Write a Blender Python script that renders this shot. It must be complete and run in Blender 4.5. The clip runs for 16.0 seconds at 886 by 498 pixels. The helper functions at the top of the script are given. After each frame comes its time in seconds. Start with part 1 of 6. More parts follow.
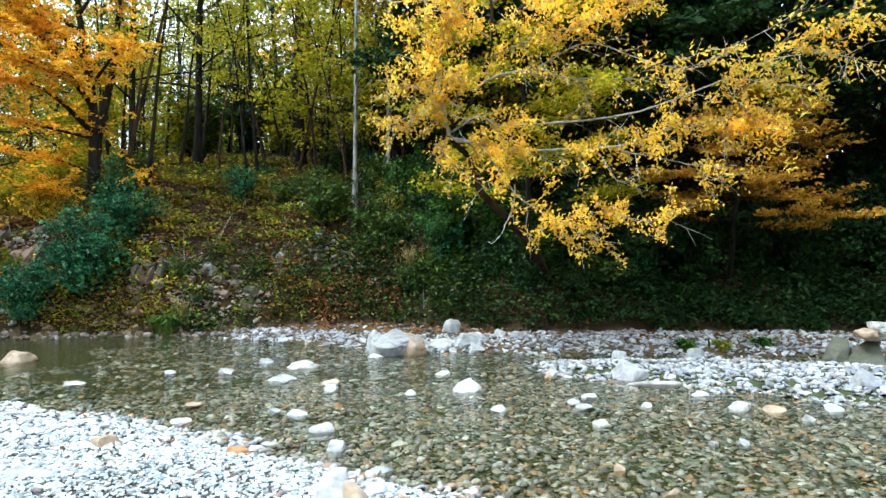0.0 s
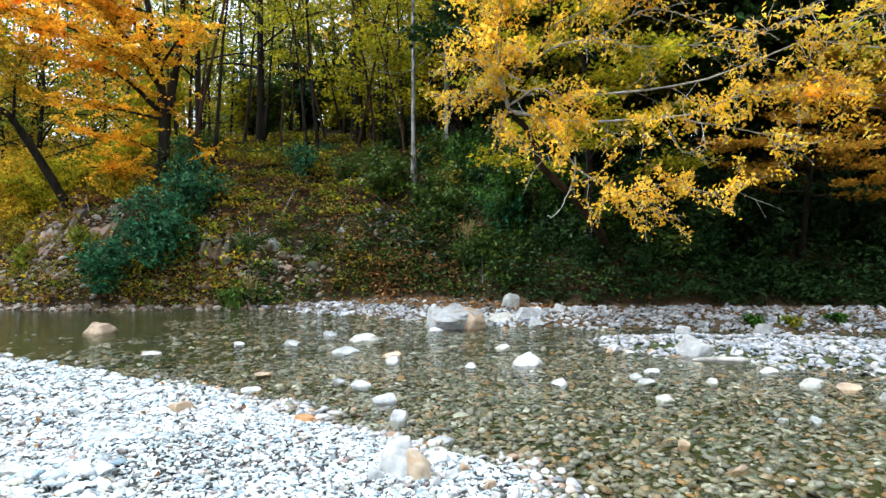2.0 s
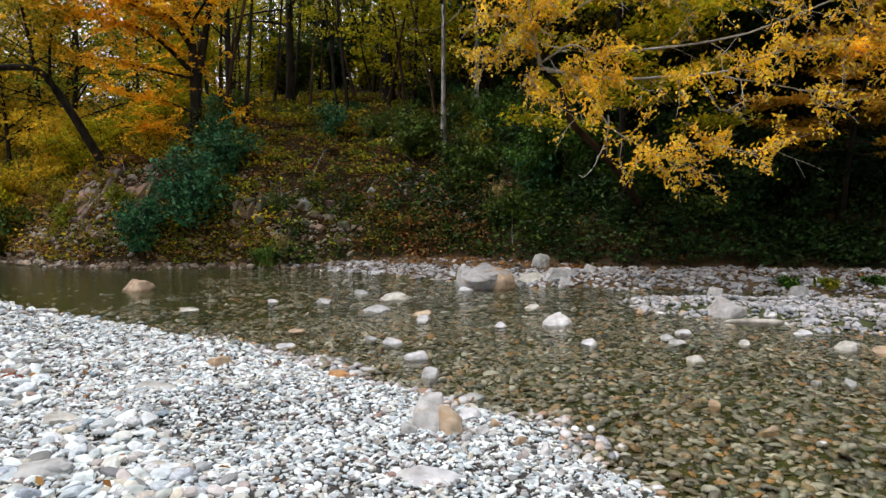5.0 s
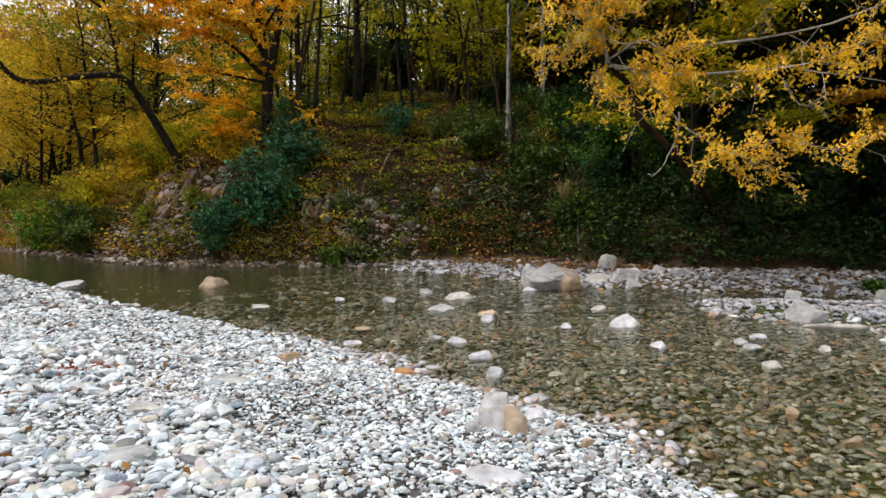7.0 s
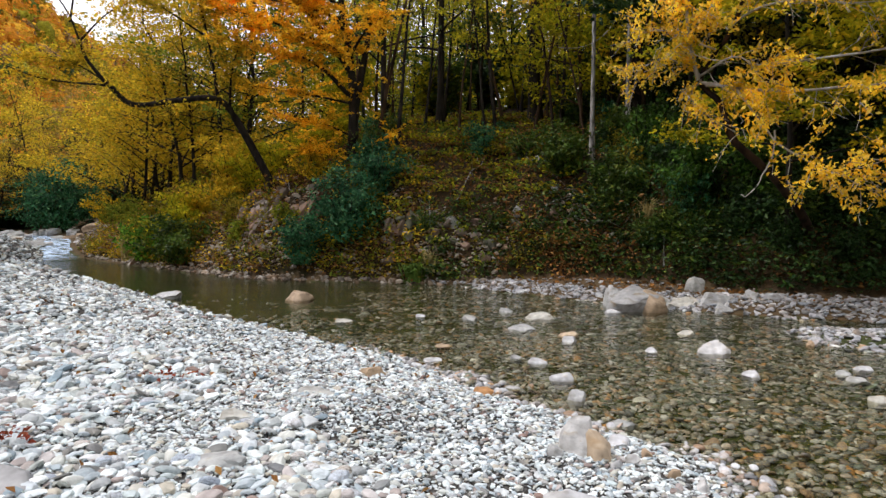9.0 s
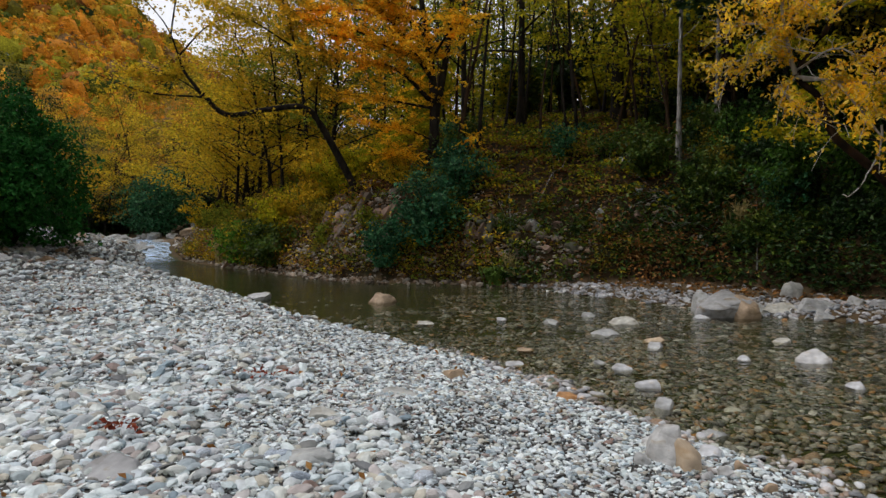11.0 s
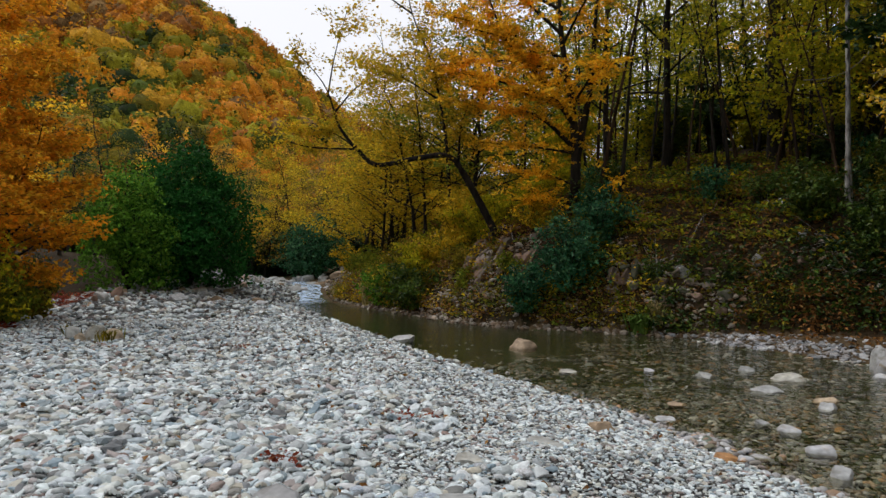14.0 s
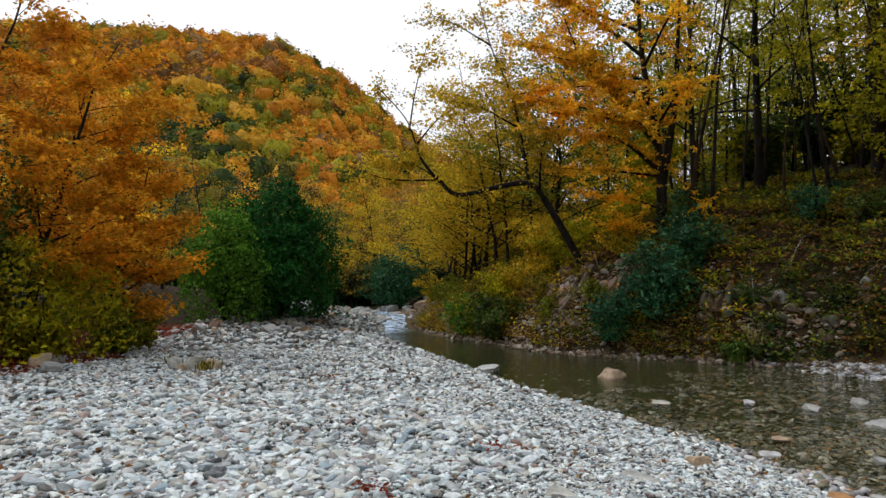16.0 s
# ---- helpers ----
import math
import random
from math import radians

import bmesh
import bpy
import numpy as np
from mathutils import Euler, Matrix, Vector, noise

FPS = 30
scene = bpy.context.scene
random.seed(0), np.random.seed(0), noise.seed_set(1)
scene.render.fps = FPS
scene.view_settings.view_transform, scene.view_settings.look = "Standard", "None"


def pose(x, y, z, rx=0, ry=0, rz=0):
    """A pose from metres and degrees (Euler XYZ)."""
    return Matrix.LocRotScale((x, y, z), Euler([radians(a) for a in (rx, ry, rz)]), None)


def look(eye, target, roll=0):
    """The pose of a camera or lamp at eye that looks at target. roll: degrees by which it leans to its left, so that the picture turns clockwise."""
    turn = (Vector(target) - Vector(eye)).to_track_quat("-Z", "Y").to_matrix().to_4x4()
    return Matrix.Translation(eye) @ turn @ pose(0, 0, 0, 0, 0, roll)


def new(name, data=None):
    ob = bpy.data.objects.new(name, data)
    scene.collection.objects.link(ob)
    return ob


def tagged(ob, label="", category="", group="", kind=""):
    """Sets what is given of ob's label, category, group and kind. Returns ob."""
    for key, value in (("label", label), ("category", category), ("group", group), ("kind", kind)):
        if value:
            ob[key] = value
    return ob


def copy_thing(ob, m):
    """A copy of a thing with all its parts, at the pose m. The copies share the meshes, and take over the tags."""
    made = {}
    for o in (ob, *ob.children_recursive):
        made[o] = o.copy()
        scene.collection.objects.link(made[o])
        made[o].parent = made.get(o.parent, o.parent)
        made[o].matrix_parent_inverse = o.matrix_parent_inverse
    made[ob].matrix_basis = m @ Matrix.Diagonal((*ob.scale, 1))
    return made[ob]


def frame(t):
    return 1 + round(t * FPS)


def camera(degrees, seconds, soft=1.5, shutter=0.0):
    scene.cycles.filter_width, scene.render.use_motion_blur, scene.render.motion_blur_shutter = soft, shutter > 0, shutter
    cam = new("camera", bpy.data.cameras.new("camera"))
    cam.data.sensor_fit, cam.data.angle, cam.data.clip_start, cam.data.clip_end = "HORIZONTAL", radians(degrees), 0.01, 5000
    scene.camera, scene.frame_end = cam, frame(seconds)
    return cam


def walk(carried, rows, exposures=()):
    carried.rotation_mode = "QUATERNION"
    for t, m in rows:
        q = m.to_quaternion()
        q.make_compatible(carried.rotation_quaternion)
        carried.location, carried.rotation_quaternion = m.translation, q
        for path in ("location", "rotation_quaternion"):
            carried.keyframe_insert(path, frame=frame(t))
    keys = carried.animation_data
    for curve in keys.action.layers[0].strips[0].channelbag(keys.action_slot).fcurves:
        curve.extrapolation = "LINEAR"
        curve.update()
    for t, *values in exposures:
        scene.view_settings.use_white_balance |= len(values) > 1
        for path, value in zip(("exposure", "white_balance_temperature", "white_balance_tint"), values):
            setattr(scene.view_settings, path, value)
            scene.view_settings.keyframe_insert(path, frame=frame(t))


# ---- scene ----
cam = camera(67.75, 16.0, soft=1.45)


def aim(x, y, z, yaw, pitch, roll):
    """A camera at x, y, z that looks yaw degrees to the left of +y and pitch degrees up."""
    a, b = radians(yaw), radians(pitch)
    way = Vector((-math.sin(a) * math.cos(b), math.cos(a) * math.cos(b), math.sin(b)))
    return look((x, y, z), Vector((x, y, z)) + way, roll)


PATH = [
    (0.0, 0.084, 0.066, 1.504, -13.10, 1.51, -0.37),
    (0.5, 0.073, 0.067, 1.491, -11.78, 0.97, -0.45),
    (1.0, 0.070, 0.061, 1.487, -10.47, 0.37, -0.68),
    (1.5, 0.066, 0.060, 1.488, -9.12, -0.20, -0.67),
    (2.0, 0.062, 0.057, 1.488, -8.06, -0.58, -0.62),
    (2.5, 0.055, 0.058, 1.482, -7.11, -1.35, -0.62),
    (3.0, 0.050, 0.052, 1.484, -6.59, -1.96, -0.46),
    (3.5, 0.051, 0.055, 1.481, -6.27, -2.64, -0.54),
    (6.0, 0.024, 0.032, 1.493, -3.67, -4.29, -0.43),
    (6.5, 0.021, 0.028, 1.490, -1.83, -4.08, -0.64),
    (7.0, 0.023, 0.030, 1.488, 0.00, -4.00, -0.60),
    (7.5, 0.018, 0.027, 1.486, 1.98, -4.05, -0.36),
    (8.0, 0.011, 0.028, 1.487, 3.92, -3.74, -0.33),
    (8.5, 0.004, 0.022, 1.488, 5.35, -3.27, -0.19),
    (9.0, -0.007, 0.013, 1.495, 6.83, -2.39, 0.07),
    (11.5, -0.033, -0.023, 1.501, 15.63, -1.87, -0.22),
    (12.0, -0.047, -0.040, 1.508, 17.51, -1.01, -0.09),
    (12.5, -0.055, -0.059, 1.510, 19.41, -0.07, -0.17),
    (13.0, -0.058, -0.071, 1.517, 21.86, 0.56, -0.32),
    (13.5, -0.064, -0.073, 1.516, 24.04, 1.04, -0.22),
    (14.0, -0.066, -0.069, 1.519, 25.68, 1.72, 0.19),
    (14.5, -0.061, -0.070, 1.520, 27.28, 2.59, -0.17),
    (15.0, -0.071, -0.071, 1.522, 28.69, 3.19, -0.05),
    (15.5, -0.072, -0.087, 1.524, 30.57, 3.76, -0.08),
    (16.0, -0.079, -0.095, 1.529, 32.77, 4.21, -0.60),
]
walk(cam, [(t, aim(*row)) for t, *row in PATH],
     exposures=[(0.0, 1.40, 5350, 1), (1.5, 1.38, 5450, 4), (2.5, 1.04, 5850, 7), (3.5, 0.60, 6300, 11), (6.0, 0.50, 6400, 15), (9.2, 0.45, 6400, 15),
                (11.5, -0.32, 6350, 12), (12.5, -0.32, 6400, 12), (16.0, -0.10, 6300, 11)])

# ---- light: a bright, even overcast sky ----
SUN_ELEVATION, SUN_ROTATION = radians(56), radians(262)
world = bpy.data.worlds.new("overcast_sky")
scene.world = world
world.use_nodes = True
wn, wl = world.node_tree.nodes, world.node_tree.links
sky = wn.new("ShaderNodeTexSky")
sky.sky_type, sky.sun_disc = "NISHITA", False
sky.sun_elevation, sky.sun_rotation = SUN_ELEVATION, SUN_ROTATION
sky.air_density, sky.dust_density, sky.ozone_density = 1.0, 6.0, 1.0
haze = wn.new("ShaderNodeMix")
haze.data_type = "RGBA"
haze.inputs[0].default_value = 0.85
haze.inputs[7].default_value = (9.6, 9.6, 9.7, 1)
wl.new(sky.outputs[0], haze.inputs[6])
wl.new(haze.outputs[2], wn["Background"].inputs[0])
wn["Background"].inputs[1].default_value = 0.13
sun = new("sun", bpy.data.lights.new("sun", "SUN"))
sun.data.energy, sun.data.angle, sun.data.color = 1.5, radians(14), (1.0, 0.97, 0.92)
s_dir = Vector((math.sin(SUN_ROTATION) * math.cos(SUN_ELEVATION), math.cos(SUN_ROTATION) * math.cos(SUN_ELEVATION), math.sin(SUN_ELEVATION)))
sun.matrix_world = look(s_dir * 50, (0, 0, 0))


# ---- materials ----
def nodes_of(name):
    m = bpy.data.materials.new(name)
    m.use_nodes = True
    return m, m.node_tree.nodes, m.node_tree.links, m.node_tree.nodes["Principled BSDF"]


def ramp_node(n, stops):
    r = n.new("ShaderNodeValToRGB")
    while len(r.color_ramp.elements) < len(stops):
        r.color_ramp.elements.new(0.5)
    for e, (p, c) in zip(r.color_ramp.elements, stops):
        e.position, e.color = p, (*c, 1)
    return r


def spread(colours):
    k = len(colours) - 1
    return [(i / k, c) for i, c in enumerate(colours)]


def noise_node(n, l, scale, detail=4.0, coords="Object", rough=0.55):
    tc, t = n.new("ShaderNodeTexCoord"), n.new("ShaderNodeTexNoise")
    t.inputs["Scale"].default_value, t.inputs["Detail"].default_value, t.inputs["Roughness"].default_value = scale, detail, rough
    l.new(tc.outputs[coords], t.inputs["Vector"])
    return t


def times_noise(n, l, colour, scale, low, high, detail=4.0):
    """The colour multiplied by a noise between low and high."""
    t = noise_node(n, l, scale, detail)
    mr, mx = n.new("ShaderNodeMapRange"), n.new("ShaderNodeMix")
    mr.inputs[1].default_value, mr.inputs[2].default_value, mr.inputs[3].default_value, mr.inputs[4].default_value = 0.3, 0.7, low, high
    mx.data_type, mx.blend_type = "RGBA", "MULTIPLY"
    mx.inputs[0].default_value = 1.0
    l.new(t.outputs[0], mr.inputs[0])
    l.new(colour, mx.inputs[6])
    l.new(mr.outputs[0], mx.inputs[7])
    return mx.outputs[2]


def bump(n, l, p, scale, strength, distance, detail=6.0):
    t, b = noise_node(n, l, scale, detail), n.new("ShaderNodeBump")
    b.inputs["Strength"].default_value, b.inputs["Distance"].default_value = strength, distance
    l.new(t.outputs[0], b.inputs["Height"])
    l.new(b.outputs[0], p.inputs["Normal"])


def leaf_material(name, colours, through_light=0.4, rough=0.65, gloss=0.06):
    m, n, l, p = nodes_of(name)
    g, r = n.new("ShaderNodeNewGeometry"), ramp_node(n, spread(colours))
    l.new(g.outputs["Random Per Island"], r.inputs[0])
    c = times_noise(n, l, times_noise(n, l, r.outputs[0], 0.9, 0.75, 1.25, 2.0), 4.5, 0.58, 1.42, 2.0)
    l.new(c, p.inputs["Base Color"])
    p.inputs["Roughness"].default_value = rough
    p.inputs["Specular IOR Level"].default_value = gloss
    t, mix = n.new("ShaderNodeBsdfTranslucent"), n.new("ShaderNodeMixShader")
    l.new(c, t.inputs[0])
    mix.inputs[0].default_value = through_light
    l.new(p.outputs[0], mix.inputs[1])
    l.new(t.outputs[0], mix.inputs[2])
    l.new(mix.outputs[0], n["Material Output"].inputs[0])
    return m


def stone_material(name, colours, rough=0.75, per="island", grain=30.0, blotch=4.0, coat=0.0):
    m, n, l, p = nodes_of(name)
    r = ramp_node(n, spread(colours))
    if per == "island":
        l.new(n.new("ShaderNodeNewGeometry").outputs["Random Per Island"], r.inputs[0])
    else:
        l.new(n.new("ShaderNodeObjectInfo").outputs["Random"], r.inputs[0])
    c = times_noise(n, l, times_noise(n, l, r.outputs[0], blotch, 0.72, 1.15), grain, 0.8, 1.15)
    l.new(c, p.inputs["Base Color"])
    p.inputs["Roughness"].default_value = rough
    p.inputs["Coat Weight"].default_value = coat
    bump(n, l, p, grain, 0.5, 0.01)
    if per == "object":
        fine = p.inputs["Normal"].links[0].from_node
        tc, mp, w = n.new("ShaderNodeTexCoord"), n.new("ShaderNodeMapping"), n.new("ShaderNodeTexNoise")
        mp.inputs["Scale"].default_value, mp.inputs["Rotation"].default_value = (1, 1, 2.4), (0.9, 0.6, 0)
        w.inputs["Scale"].default_value, w.inputs["Detail"].default_value, w.inputs["Distortion"].default_value = blotch, 5, 0.6
        l.new(tc.outputs["Object"], mp.inputs[0])
        l.new(mp.outputs[0], w.inputs["Vector"])
        b2 = n.new("ShaderNodeBump")
        b2.inputs["Strength"].default_value, b2.inputs["Distance"].default_value = 0.5, 0.025
        l.new(w.outputs[0], b2.inputs["Height"])
        l.new(b2.outputs[0], fine.inputs["Normal"])
        st = ramp_node(n, [(0.3, (.62, .58, .5)), (0.45, (1, 1, 1)), (0.62, (1, 1, 1)), (0.72, (.8, .68, .5))])
        l.new(w.outputs[0], st.inputs[0])
        mx = n.new("ShaderNodeMix")
        mx.data_type, mx.blend_type = "RGBA", "MULTIPLY"
        mx.inputs[0].default_value = 1.0
        l.new(c, mx.inputs[6])
        l.new(st.outputs[0], mx.inputs[7])
        l.new(mx.outputs[2], p.inputs["Base Color"])
    return m


def bark_material(name, a, b, patch=3.0):
    m, n, l, p = nodes_of(name)
    tc, mp, t = n.new("ShaderNodeTexCoord"), n.new("ShaderNodeMapping"), n.new("ShaderNodeTexNoise")
    mp.inputs["Scale"].default_value = (1, 1, 0.3)
    t.inputs["Scale"].default_value, t.inputs["Detail"].default_value = patch * 2.5, 6
    l.new(tc.outputs["Object"], mp.inputs[0])
    l.new(mp.outputs[0], t.inputs["Vector"])
    r = ramp_node(n, [(0.38, a), (0.62, b)])
    l.new(t.outputs[0], r.inputs[0])
    l.new(times_noise(n, l, r.outputs[0], 1.1, 0.7, 1.2), p.inputs["Base Color"])
    p.inputs["Roughness"].default_value = 0.9
    p.inputs["Specular IOR Level"].default_value = 0.15
    b2 = n.new("ShaderNodeBump")
    b2.inputs["Strength"].default_value, b2.inputs["Distance"].default_value = 0.7, 0.02
    l.new(t.outputs[0], b2.inputs["Height"])
    l.new(b2.outputs[0], p.inputs["Normal"])
    return m


GRAVEL = stone_material("limestone_gravel", [(0.09, 0.09, 0.08), (0.62, 0.68, 0.71), (0.33, 0.39, 0.42), (0.79, 0.85, 0.85), (0.46, 0.47, 0.41), (0.22, 0.30, 0.35), (0.73, 0.80, 0.82), (0.23, 0.15, 0.12), (0.51, 0.60, 0.61), (0.79, 0.85, 0.85), (0.13, 0.14, 0.15), (0.46, 0.43, 0.35), (0.69, 0.77, 0.77)], grain=25, blotch=6)
BEACH_STONE = stone_material("beach_gravel_stone", [(0.14, 0.14, 0.13), (0.41, 0.41, 0.43), (0.24, 0.26, 0.28), (0.53, 0.54, 0.54), (0.26, 0.23, 0.20), (0.20, 0.23, 0.26), (0.46, 0.46, 0.48), (0.19, 0.15, 0.11)], grain=25, blotch=6)
COBBLE = stone_material("cobble_stone", [(0.39, 0.40, 0.40), (0.64, 0.67, 0.68), (0.46, 0.49, 0.55), (0.67, 0.70, 0.72), (0.39, 0.46, 0.55), (0.52, 0.48, 0.42), (0.60, 0.62, 0.65)], per="object", grain=30, blotch=7)
BED = stone_material("wet_bed_stone", [(.03, .03, .027), (.40, .40, .36), (.10, .115, .11), (.50, .46, .36), (.06, .065, .065), (.36, .39, .38), (.52, .27, .09), (.56, .58, .56), (.15, .19, .15), (.08, .06, .035), (.78, .79, .77), (.26, .16, .08), (.20, .25, .18), (.045, .05, .05), (.42, .33, .20)], rough=0.35, grain=25)
PALE_ROCK = stone_material("pale_river_rock", [(0.34, 0.35, 0.34), (0.54, 0.55, 0.57), (0.32, 0.33, 0.32), (0.48, 0.47, 0.41)], per="object", grain=16, blotch=5)
WHITE_ROCK = stone_material("white_river_rock", [(.50, .50, .49), (.54, .54, .54)], per="object", grain=16, blotch=6)
GREY_ROCK = stone_material("grey_river_rock", [(.27, .275, .28), (.33, .33, .325)], per="object", grain=14, blotch=4)
TAN_ROCK = stone_material("tan_river_rock", [(.36, .25, .15), (.42, .31, .20), (.33, .25, .17)], per="object", grain=14)
BUFF_ROCK = stone_material("buff_river_rock", [(.50, .40, .28), (.46, .36, .25)], per="object", grain=14)
RED_ROCK = stone_material("ochre_river_rock", [(.45, .24, .08), (.40, .2, .1)], per="object", grain=14)
MOSSY = stone_material("mossy_rock", [(.075, .080, .045), (.11, .105, .075)], per="object", grain=12, blotch=3)
LEDGE = stone_material("bank_ledge_rock", [(.14, .09, .065), (.22, .19, .165), (.11, .08, .055), (.24, .155, .11)], per="object", grain=9, blotch=2.5)


def ground_material():
    """One sheet of earth: sand under gravel, wet bed, beach, forest floor and hillside, blended by the zone weights of the sheet."""
    m, n, l, p = nodes_of("earth")
    at = n.new("ShaderNodeVertexColor")
    at.layer_name = "zone"
    sep = n.new("ShaderNodeSeparateColor")
    l.new(at.outputs["Color"], sep.inputs[0])
    edge = noise_node(n, l, 3.0, 6.0)
    fine = noise_node(n, l, 2.0, 8.0, rough=0.7)

    def tone(a, b, c):
        r = ramp_node(n, [(0.34, a), (0.5, b), (0.66, c)])
        l.new(fine.outputs[0], r.inputs[0])
        return r.outputs[0]

    def over(low, high, weight):
        mr, ad, mx = n.new("ShaderNodeMapRange"), n.new("ShaderNodeMath"), n.new("ShaderNodeMix")
        ad.operation = "ADD"
        l.new(weight, ad.inputs[0])
        l.new(edge.outputs[0], ad.inputs[1])
        mr.inputs[1].default_value, mr.inputs[2].default_value = 0.85, 1.15
        l.new(ad.outputs[0], mr.inputs[0])
        mx.data_type = "RGBA"
        l.new(mr.outputs[0], mx.inputs[0])
        l.new(low, mx.inputs[6])
        l.new(high, mx.inputs[7])
        return mx.outputs[2]

    c = tone((.042, .054, .020), (.070, .078, .030), (.030, .038, .014))
    vor, vtc = n.new("ShaderNodeTexVoronoi"), n.new("ShaderNodeTexCoord")
    vor.inputs["Scale"].default_value = 38.0
    l.new(vtc.outputs["Object"], vor.inputs["Vector"])
    vs = n.new("ShaderNodeSeparateColor")
    l.new(vor.outputs["Color"], vs.inputs[0])
    # grit nearly black, to paint in the shade of gaps between pebbles
    shaded_grit = ramp_node(n, [(0.0, (.022, .02, .018)), (0.4, (.05, .046, .042)), (0.75, (.09, .09, .086)), (1.0, (.036, .033, .027))])
    l.new(vs.outputs[0], shaded_grit.inputs[0])
    c = over(c, shaded_grit.outputs[0], sep.outputs[0])
    c = over(c, tone((.07, .05, .028), (.11, .075, .04), (.05, .04, .02)), sep.outputs[1])
    # dark humus, darkened further to carry the shade under the trees
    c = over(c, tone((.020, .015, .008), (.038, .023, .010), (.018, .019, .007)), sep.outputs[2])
    c = over(c, tone((.05, .045, .015), (.07, .05, .015), (.03, .035, .01)), at.outputs["Alpha"])
    l.new(times_noise(n, l, c, 14.0, 0.7, 1.2), p.inputs["Base Color"])
    p.inputs["Roughness"].default_value = 0.95
    p.inputs["Specular IOR Level"].default_value = 0.15
    bump(n, l, p, 9.0, 0.9, 0.04, 8.0)
    return m


EARTH = ground_material()
BARK_DARK = bark_material("dark_bark", (.012, .010, .008), (.034, .028, .022))
BARK_PALE = bark_material("pale_bark", (.06, .055, .05), (.36, .35, .33), 5.0)
BARK_BROWN = bark_material("brown_bark", (.03, .018, .010), (.085, .052, .03))
BARK_RED = bark_material("red_brown_bark", (.014, .009, .006), (.042, .024, .015))
BARK_WHITE = bark_material("bleached_bark", (.26, .24, .21), (.46, .44, .40))
YELLOW = leaf_material("yellow_leaves", [(.94, .55, .025), (.97, .68, .06), (.95, .61, .035), (.74, .62, .04), (.98, .77, .16), (.90, .47, .025)], 0.62)
GOLD = leaf_material("orange_gold_leaves", [(.93, .53, .02), (.97, .66, .035), (.91, .47, .016), (.96, .70, .055), (.80, .42, .022)], 0.62)
BRIGHT = leaf_material("fresh_green_leaves", [(.03, .085, .011), (.07, .17, .02), (.018, .05, .007), (.14, .26, .035)], 0.3, 0.42, 0.2)
AMBER = leaf_material("amber_olive_leaves", [(.66, .42, .02), (.74, .52, .03), (.38, .34, .02), (.62, .36, .02), (.30, .29, .02)], 0.45)
ORANGE = leaf_material("deep_orange_leaves", [(.66, .25, .012), (.78, .36, .016), (.52, .20, .010), (.74, .42, .025), (.36, .16, .012)], 0.45)
WEEDY = leaf_material("olive_green_leaves", [(.12, .18, .018), (.20, .25, .025), (.30, .28, .025), (.08, .13, .014)], 0.4)
DUN = leaf_material("dun_orange_leaves", [(.36, .18, .03), (.44, .25, .03), (.30, .15, .045), (.38, .27, .03), (.22, .15, .04)], 0.3)
RUST = leaf_material("rust_leaves", [(.50, .17, .015), (.62, .25, .02), (.40, .15, .02), (.52, .28, .02)])
LIME = leaf_material("yellow_green_leaves", [(.32, .33, .014), (.52, .46, .018), (.21, .26, .012), (.64, .49, .018), (.15, .21, .012)], 0.55)
GREEN = leaf_material("green_leaves", [(.035, .08, .010), (.085, .14, .018), (.020, .05, .007), (.15, .18, .022)], 0.28, 0.42, 0.18)
# green darkened so that the leaves carry the shade of hollow and wood
SHADE_GREEN = leaf_material("shaded_green_leaves", [(.014, .038, .010), (.026, .060, .014), (.008, .024, .007), (.045, .085, .018)], 0.15, 0.45, 0.12)
TEAL = leaf_material("blue_green_leaves", [(.020, .100, .042), (.045, .165, .070), (.008, .045, .018), (.12, .28, .12)], 0.25, 0.42, 0.12)
OLIVE = leaf_material("olive_leaves", [(.17, .15, .015), (.28, .22, .02), (.11, .11, .012), (.36, .24, .02)], 0.35)
BROWN = leaf_material("dry_brown_leaves", [(.19, .085, .028), (.30, .14, .04), (.12, .060, .022), (.34, .19, .065)], 0.25)
RED = leaf_material("dead_red_leaves", [(.30, .06, .03), (.22, .05, .03), (.35, .12, .05)], 0.2)
AUTUMN_BROWN = leaf_material("orange_brown_leaves", [(.44, .20, .02), (.52, .28, .02), (.34, .17, .02), (.40, .30, .03)], 0.35)
BUSH_GREEN = leaf_material("bright_bush_leaves", [(.11, .27, .025), (.17, .34, .035), (.07, .19, .018), (.04, .11, .012)], 0.35)
BUSH_DARK = leaf_material("dark_bush_leaves", [(.012, .085, .014), (.028, .135, .024), (.006, .045, .008), (.055, .19, .04)], 0.25, 0.6, 0.06)
HILL = [leaf_material("hillside_" + nm, [tuple(v * k for v in c) for k in (.46, .64, .86)], 0.25, 0.7, 0.05)
        for nm, c in (("orange", (.78, .30, .02)), ("amber", (.78, .42, .03)), ("olive", (.24, .20, .02)), ("green", (.10, .14, .018)), ("dark_green", (.035, .06, .015)),
                      ("russet", (.42, .16, .03)), ("fawn", (.32, .19, .07)), ("yellow_green", (.36, .32, .02)))]
GRASS = leaf_material("grass_blades", [(.09, .17, .03), (.14, .22, .05), (.06, .12, .02)], 0.3)
STRAW = leaf_material("straw_blades", [(.38, .30, .13), (.46, .38, .18), (.30, .24, .09)], 0.3)

